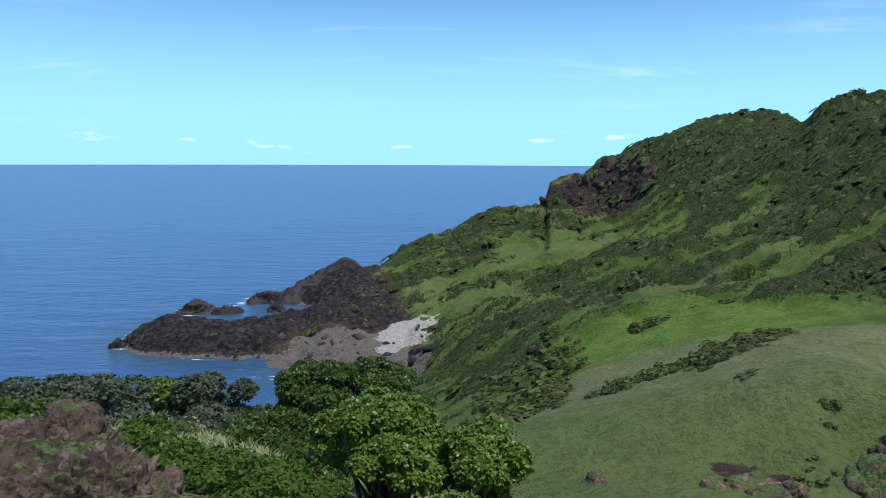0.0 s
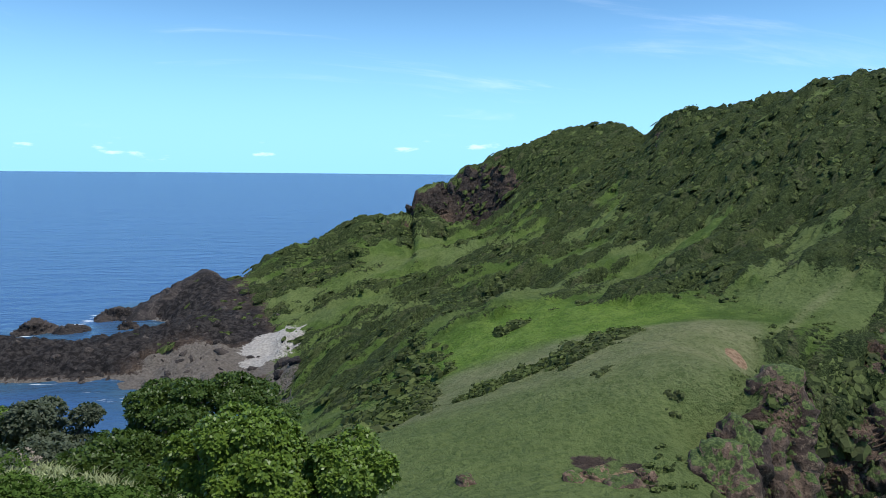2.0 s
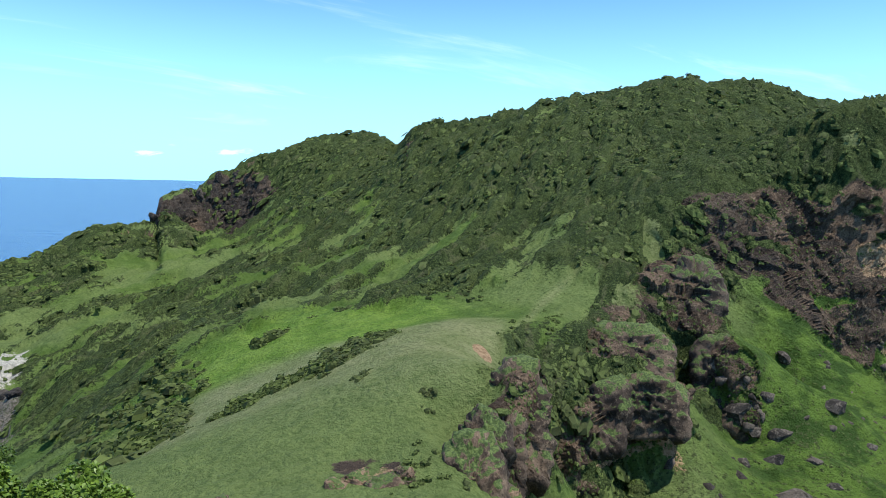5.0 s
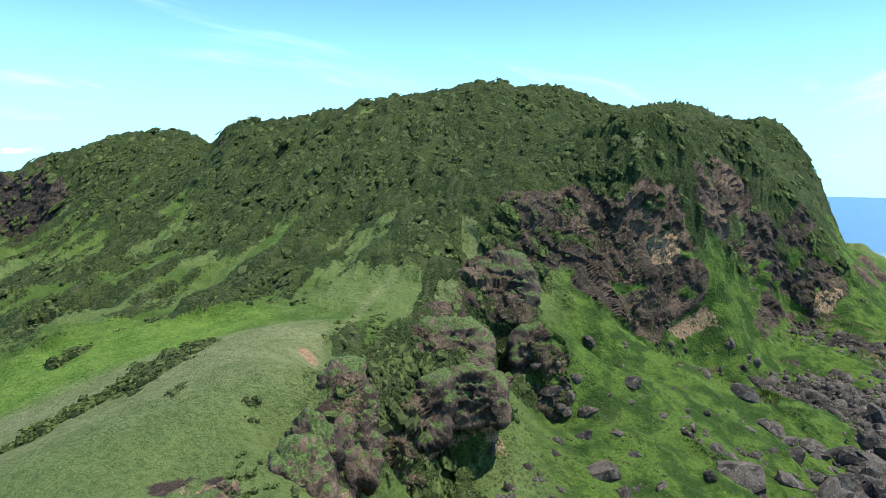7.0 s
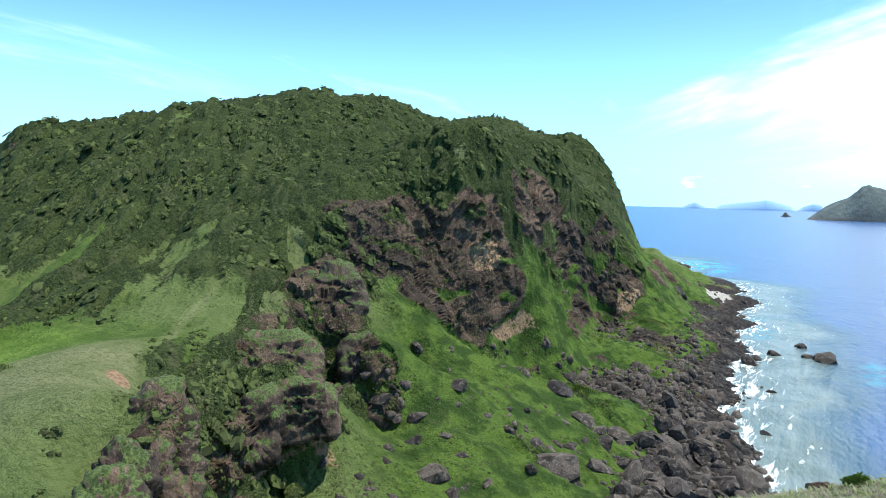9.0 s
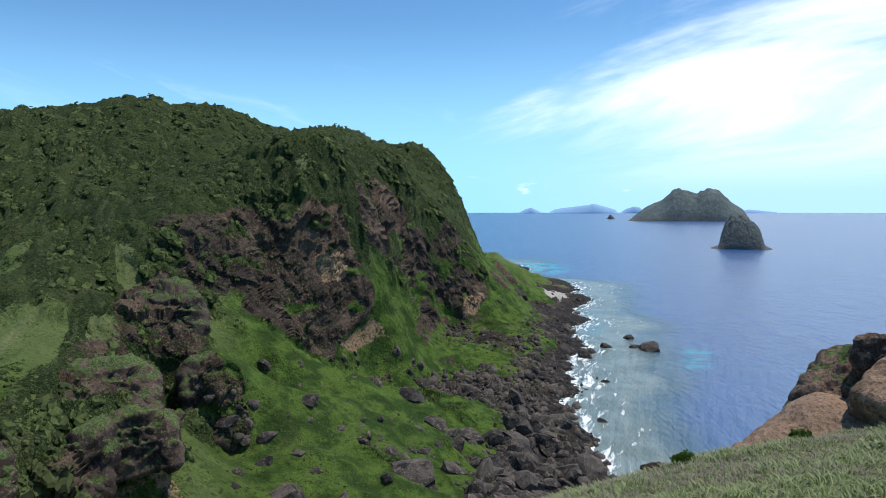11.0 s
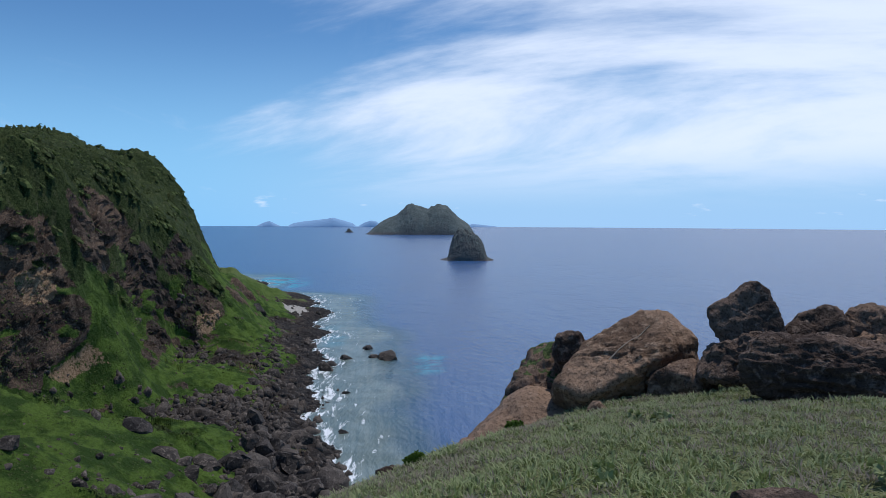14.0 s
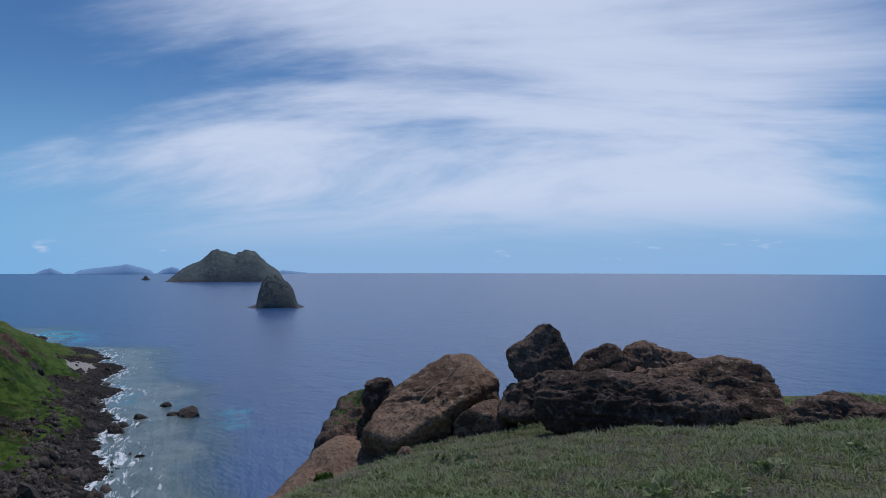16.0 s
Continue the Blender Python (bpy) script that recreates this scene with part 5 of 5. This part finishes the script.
OFF = "rocks off the headland"
for k, (b0_, b1_, d_, h_, deep_) in enumerate([(-21.2, -18.4, 236, 2.9, 9), (-18.8, -16.2, 232, 1.6, 8), (-16.0, -12.6, 246, 3.2, 10), (-14.4, -13.0, 230, 1.8, 6), (-26.2, -25.0, 199, 1.6, 5), (-25.2, -23.4, 201, 2.4, 6)]):
    w_ = b1_ - b0_
    shaped_rock("sea_rock", d_, [(b0_, 0.0), (b0_ + 0.2 * w_, 0.6 * h_), (b0_ + 0.45 * w_, h_), (b0_ + 0.7 * w_, 0.7 * h_), (b1_, 0.0)], [(b0_, -0.8), (b1_, -0.8)], deep_, ROCK_BLACK, "low black rock washed by the sea", 300 + k, OFF, lean=0.5, rough=0.16, blocks=36, split=0.2)
for b_, d_, w_, h_ in [(-2.0, 160, 5, 5), (-1.6, 156, 4, 4), (-2.6, 152, 3, 2.4), (-1.0, 150, 4, 3)]:
    rock("cove_rock", b_, d_, (w_, w_ * 0.9, h_), ROCK_BLACK, "black rock standing on the cove's beach", int(400 + d_), (0, 0, 20 * b_), 0.2 * h_, rough=0.22, level=4, scale=3, blocks=24, split=0.25, group="rocks on the cove's beach")

# ---- islands ----


def island(name, b, d, width, deep, profile, label, crag, mat, green=0.6):
    """Land in the sea: heights along its width, falling off to front and back."""
    nu, nv = 150, 46
    u, v = np.meshgrid(np.linspace(-0.5, 0.5, nu), np.linspace(-1, 1, nv), indexing="ij")
    us, hs = np.array(profile).T
    ridge = np.interp(u.ravel(), us, hs)
    fall = np.clip(1 - np.abs(v.ravel()) ** 1.6, 0, 1) ** 0.8
    p = np.column_stack([u.ravel() * width, v.ravel() * deep * 0.5, np.zeros(u.size)])
    q = p / width
    z = ridge * fall * (1 + crag * (0.25 * ridged(q * 9, 4) + 0.12 * fbm(q * 26, 3))) - 0.02 * hs.max() - 0.5
    p[:, 2] = z
    me = mesh_from(name, p, grid_faces(nu, nv, False), mat)
    g = p.reshape(nu, nv, 3)
    nz = unit(np.cross(np.gradient(g, axis=0), np.gradient(g, axis=1)).reshape(-1, 3))[:, 2]
    steep_ = 1 - np.abs(nz)
    rk = smooth(steep_ + 0.2 * fbm(q * 12, 3), 0.25, 0.55) * (1 - green) + (1 - smooth(z, 0.02 * hs.max(), 0.1 * hs.max()))
    paint(me, "cover", np.column_stack([np.clip(rk, 0, 1), np.full(len(z), 0.75), 0 * z]))
    paint(me, "cover_more", np.zeros((len(z), 3)))
    ob = new(name, me)
    ob.matrix_world = Matrix.Translation(at_place(b, d, 0.0)) @ Euler((0, 0, radians(-b))).to_matrix().to_4x4()
    return tagged(ob, label, "island")


# far hills: the blue of the air's haze is painted as base colour
m, t, b = material("hazed_distant_hills")
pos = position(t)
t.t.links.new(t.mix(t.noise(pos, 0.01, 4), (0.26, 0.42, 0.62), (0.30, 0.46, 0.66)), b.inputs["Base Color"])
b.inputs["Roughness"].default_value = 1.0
DISTANT_HAZE = m
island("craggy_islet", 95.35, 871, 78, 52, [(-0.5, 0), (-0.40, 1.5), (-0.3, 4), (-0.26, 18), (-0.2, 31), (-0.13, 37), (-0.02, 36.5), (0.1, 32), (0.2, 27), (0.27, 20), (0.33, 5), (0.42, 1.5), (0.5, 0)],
       "steep dark rock stack capped with green in the sea", 0.3, ISLAND_HAZED, 0.35)
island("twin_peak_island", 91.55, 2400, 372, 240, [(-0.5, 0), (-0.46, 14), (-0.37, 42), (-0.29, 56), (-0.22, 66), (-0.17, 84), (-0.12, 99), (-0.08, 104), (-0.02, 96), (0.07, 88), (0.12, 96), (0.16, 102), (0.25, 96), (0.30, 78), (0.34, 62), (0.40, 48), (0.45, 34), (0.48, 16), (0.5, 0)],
       "rugged island with two peaks far out, haze painted into its grey-green", 0.14, ISLAND_HAZED, 0.6)
island("rock_islet", 85.7, 2650, 38, 24, [(-0.5, 0), (-0.25, 5), (-0.1, 13), (0.05, 14), (0.2, 8), (0.5, 0)], "small dark rock islet in the sea", 0.5, ISLAND_HAZED, 0.1)
island("rock_islet", 87.3, 2390, 30, 12, [(-0.5, 0), (-0.2, 2), (0.2, 2.5), (0.5, 0)], "low dark reef rock beside the island", 0.5, ISLAND_HAZED, 0.1)
island("far_island", 83.6, 4700, 440, 160, [(-0.5, 10), (-0.42, 26), (-0.3, 34), (-0.1, 44), (0.08, 54), (0.14, 60), (0.24, 50), (0.36, 36), (0.45, 24), (0.5, 6)], "long low island on the horizon, painted haze blue", 0.12, DISTANT_HAZE)
island("far_island", 87.4, 4750, 150, 90, [(-0.5, 6), (-0.25, 28), (0.05, 42), (0.3, 36), (0.5, 10)], "small island hill on the horizon, painted haze blue", 0.12, DISTANT_HAZE)
island("far_island", 79.3, 4800, 150, 90, [(-0.5, 4), (-0.2, 26), (0.05, 36), (0.2, 26), (0.5, 6)], "cone of an island on the horizon, painted faint haze blue", 0.1, DISTANT_HAZE)
island("far_island", 96.6, 4780, 200, 90, [(-0.5, 14), (-0.3, 22), (0.1, 14), (0.5, 6)], "low island on the horizon, painted faint haze blue", 0.1, DISTANT_HAZE)

# ---- bushes by the lookout ----


def part(name, me, parent, label=""):
    ob = new(name, me)
    ob.parent = parent
    if label:
        ob["label"] = label
    return ob


def stem_mesh(name, paths, mat):
    """Tapered round branches along paths of (x, y, z, radius)."""
    cos, faces, base = [], [], 0
    for path in paths:
        path = np.array(path)
        ring = np.array([(math.cos(a), math.sin(a), 0) for a in np.linspace(0, 2 * math.pi, 7)[:-1]])
        for q in path:
            cos.append(q[:3] + ring * q[3])
        for k in range(len(path) - 1):
            for j in range(6):
                a, c = base + 6 * k + j, base + 6 * k + (j + 1) % 6
                faces.append((a, c, c + 6, a + 6))
        base += 6 * len(path)
    return mesh_from(name, np.concatenate(cos), np.array(faces), mat)


def bush(b, d, z, radius, mat, label, rosettes, leaf, seed, lobes=12, bare=0, group="bushes by the lookout", name="bush"):
    """A shrub: branches and a crown of leaf rosettes round uneven lobes. z: height of the crown's middle."""
    r = np.random.RandomState(seed)
    mid = at_place(b, d, z)
    ground = at_place(b, d)
    root = new(name)
    root.location = ground
    tagged(root, label, "bush", group)
    up = mid.z - ground.z
    rad = np.array(radius)
    cdir = unit(r.normal(size=(lobes, 3)) + (0, 0, 0.35))
    centres = cdir * r.uniform(0.45, 0.8, (lobes, 1)) * rad
    lobe_r = r.uniform(0.9, 1.45, lobes) / lobes ** 0.5
    which = r.randint(0, lobes, rosettes)
    n = unit(r.normal(size=(rosettes, 3)) + (0, 0, 0.25))
    c = centres[which] + n * (lobe_r[which] * r.uniform(0.72, 1.05, rosettes))[:, None] * rad * (1, 1, 0.9)
    keep = np.ones(len(c), bool)
    for j in range(lobes):
        inside = (((c - centres[j]) / (rad * lobe_r[j])) ** 2).sum(1) < 0.36
        keep &= ~inside
    c, n = c[keep], n[keep]
    axis = unit(n + (0, 0, 0.55) + r.normal(size=n.shape) * 0.25)
    a, e = frames_of(axis)
    quads = []
    for k in range(7):
        ang = 2 * math.pi * k / 7 + r.uniform(0, 6.3, len(c))
        out = a * np.cos(ang)[:, None] + e * np.sin(ang)[:, None]
        way = unit(out + axis * r.uniform(0.25, 0.95, (len(c), 1)))
        sidev = unit(np.cross(way, axis))
        ln = (leaf * r.uniform(0.75, 1.25, len(c)))[:, None]
        quads.append(np.stack([c + way * ln * 0.1, c + way * ln * 0.68 - sidev * ln * 0.22, c + way * ln - axis * ln * 0.10, c + way * ln * 0.68 + sidev * ln * 0.22], 1))
    co = np.concatenate(quads).reshape(-1, 3) + (0, 0, up)
    part("crown", mesh_from("crown", co, np.arange(len(co)).reshape(-1, 4), mat, False), root)
    if name != "bush":
        return root
    paths = []
    for j in range(lobes + bare):
        tip = centres[j % lobes] * (0.9 if j < lobes else 1.25) + (0, 0, up) + r.normal(size=3) * 0.05
        foot = np.array([r.normal() * 0.1, r.normal() * 0.1, -0.15])
        mids = [foot + (tip - foot) * f + r.normal(size=3) * 0.06 * (0.2 < f < 0.95) for f in (0, 0.35, 0.7, 1.0)]
        paths.append([(*q, w_) for q, w_ in zip(mids, (0.05, 0.035, 0.022, 0.008))])
    part("woody_stem", stem_mesh("woody_stem", paths, BARK), root, "bare grey-brown forking stem")
    return root


bush(-4.6, 9.2, 46.0, (1.3, 1.2, 0.9), LEAF_BRIGHT, "rounded bright green glossy-leaved bush", 6800, 0.080, 501, 30)
bush(3.4, 8.8, 45.85, (0.85, 0.8, 0.75), LEAF_BRIGHT, "light green glossy-leaved bush, its side lit", 3600, 0.080, 502, 18)
bush(-1.0, 7.0, 45.9, (0.85, 0.7, 0.5), LEAF_BRIGHT, "low yellow-green bush with broad leaves", 2300, 0.085, 509, 10)
bush(-8.2, 13.4, 45.15, (1.85, 1.6, 1.05), LEAF_DEEP, "wide deep green bush with dense leaves", 8600, 0.082, 503, 40)
bush(-14.6, 11.6, 45.0, (1.5, 1.3, 0.8), LEAF_DEEP, "deep green bush with dense small leaves", 6200, 0.082, 504, 30)
bush(-30.5, 11.5, 46.0, (1.75, 1.2, 0.8), LEAF_GREY, "grey-green bush with bare twisted branches", 5200, 0.08, 505, 30, 10)
bush(-33.5, 9.6, 46.6, (0.9, 0.8, 0.55), LEAF_DEEP, "dark green low bush beside a brown outcrop", 2200, 0.08, 511, 16)
bush(-26.6, 13.2, 45.45, (1.1, 0.9, 0.7), LEAF_GREY, "grey-green bush of small stiff leaves", 2400, 0.08, 512, 16, 4)
bush(-20.6, 12.6, 44.8, (1.0, 0.9, 0.7), LEAF_GREY, "grey-green bush beside dead twigs", 2400, 0.08, 513, 16, 6)
bush(-24.8, 10.4, 45.7, (1.0, 0.9, 0.65), LEAF_GREY, "grey-green bush beside a brown outcrop", 2600, 0.08, 506, 12, 6)
bush(-19.2, 14.5, 44.9, (1.0, 0.9, 0.8), LEAF_GREY, "pale grey-green rounded bush", 3000, 0.085, 507, 12, 3)
bush(-23.0, 15.0, 45.05, (0.55, 0.6, 0.5), LEAF_BRIGHT, "small light green bush behind dry twigs", 1100, 0.09, 508, 7)
bush(-22.2, 11.2, 45.4, (0.6, 0.6, 0.7), DRY_BLADE, "dead brown bush of dry twigs", 700, 0.06, 510, 9, 26)
for k, (b_, d_, r_) in enumerate([(-21, 6.8, 0.55), (-18, 6.4, 0.5), (-15.5, 6.0, 0.5), (-19, 5.4, 0.45), (-13, 6.6, 0.45), (-24, 7.6, 0.5), (-29.5, 5.2, 0.22), (-15, 5.0, 0.4), (-11, 5.4, 0.35), (-33, 7.5, 0.5)]):
    p = at_place(b_, d_)
    bush(b_, d_, p.z + 0.1 * r_ + 0.05, (r_, r_, r_ * 0.5), LEAF_WEED, "low light green weeds growing between rocks", int(1500 * r_), 0.045, 520 + k, 9, 0, "weeds by the rocks", "weed_patch")

# ---- grass of the lookout ----


def turf(name, b0, b1, d0, d1, n, mat, tall, wide, label, blades=11):
    """Tufts of short blades over a sector of the plan."""
    b_ = RNG.uniform(b0, b1, n)
    d_ = np.sqrt(RNG.uniform(d0 ** 2, d1 ** 2, n))
    xy = polar(b_, d_)
    z = height(xy)
    clump = gnoise(np.column_stack([xy * 0.8, 0 * z])) + 0.6 * gnoise(np.column_stack([xy * 2.5, 0 * z]))
    ok = (clump > -0.05) | (RNG.uniform(size=n) < 0.3) if mat is not DRY_BLADE else (clump < 0.05) | (RNG.uniform(size=n) < 0.2)
    foot = np.column_stack([xy, z])[ok]
    size = (0.75 + 0.5 * np.clip(clump[ok], 0, 1)) * RNG.uniform(0.6, 1.3, ok.sum())
    quads = []
    for _ in range(blades):
        ang = RNG.uniform(0, 2 * math.pi, len(foot))
        out = np.column_stack([np.cos(ang), np.sin(ang), 0 * ang])
        side_ = np.column_stack([-np.sin(ang), np.cos(ang), 0 * ang])
        h = (tall * size * RNG.uniform(0.5, 1.2, len(foot)))[:, None]
        w_ = (wide * RNG.uniform(0.7, 1.3, len(foot)))[:, None]
        lean_ = RNG.uniform(0.3, 1.3, (len(foot), 1))
        c = foot + out * RNG.uniform(0, 0.05, (len(foot), 1))
        top = c + (0, 0, 1) * h * 0.9 + out * h * lean_
        midp = c + (0, 0, 0.62) * h + out * h * lean_ * 0.35
        quads.append(np.stack([c - side_ * w_ * 0.3, midp - side_ * w_ * 0.5, top, midp + side_ * w_ * 0.5], 1))
    co = np.concatenate(quads).reshape(-1, 3)
    return tagged(new(name, mesh_from(name, co, np.arange(len(co)).reshape(-1, 4), mat, False)), label, "grass", kind="stuff")


turf("turf", 78, 150, 2.6, 14.5, 23000, GRASS_BLADE, 0.075, 0.013, "short tufted green grass on the lookout", 7)
turf("dry_turf", 78, 150, 2.6, 13.0, 12000, DRY_BLADE, 0.07, 0.008, "dry grey-brown grass and twigs in the turf", 9)
turf("turf", -42, 12, 6.6, 16.0, 4500, GRASS_BLADE, 0.13, 0.018, "rough green grass under the bushes")
for k in range(16):
    b_, d_ = RNG.uniform(100, 146), RNG.uniform(3.4, 8.5)
    p = at_place(b_, d_)
    bush(b_, d_, p.z + 0.03, (0.12, 0.12, 0.05), GRASS_BLADE, "small broad-leaved weed in the turf", 16, 0.075, 560 + k, 4, 0, "weeds in the turf", "weed")
for b_, d_, r_ in [(113.2, 12.3, 0.3), (123.8, 12.2, 0.32), (102.6, 13.2, 0.34), (101.4, 14.0, 0.3), (105.3, 13.3, 0.2), (91.5, 9.0, 0.12), (99.6, 10.8, 0.14)]:
    p = at_place(b_, d_)
    bush(b_, d_, p.z + 0.05, (r_, r_, r_ * 0.5), LEAF_WEED, "tuft of green weeds growing among the rocks", 130, 0.07, int(600 + b_), 6, 0, "weeds among the rocks", "weed_tuft")
from mathutils.bvhtree import BVHTree

slab_m = SLAB.matrix_world
slab_tree = BVHTree.FromPolygons([slab_m @ v.co for v in SLAB.data.vertices], [p_.vertices[:] for p_ in SLAB.data.polygons])


def on_slab(b_, d_):
    hit = slab_tree.ray_cast(at_place(b_, d_, 60.0), Vector((0, 0, -1)))[0]
    return hit if hit else at_place(b_, d_, 47.9)


stick_path = [(*(on_slab(106.8 + 3.0 * f, 12.2 + 0.75 * f) + Vector((0, 0, 0.015))), 0.014 - 0.005 * f) for f in (0, 0.25, 0.5, 0.75, 1.0)]
tagged(new("bamboo_stick", stem_mesh("bamboo_stick", [stick_path], DRY_BLADE)), "thin yellowish dry stick lying on the slab", "stick")
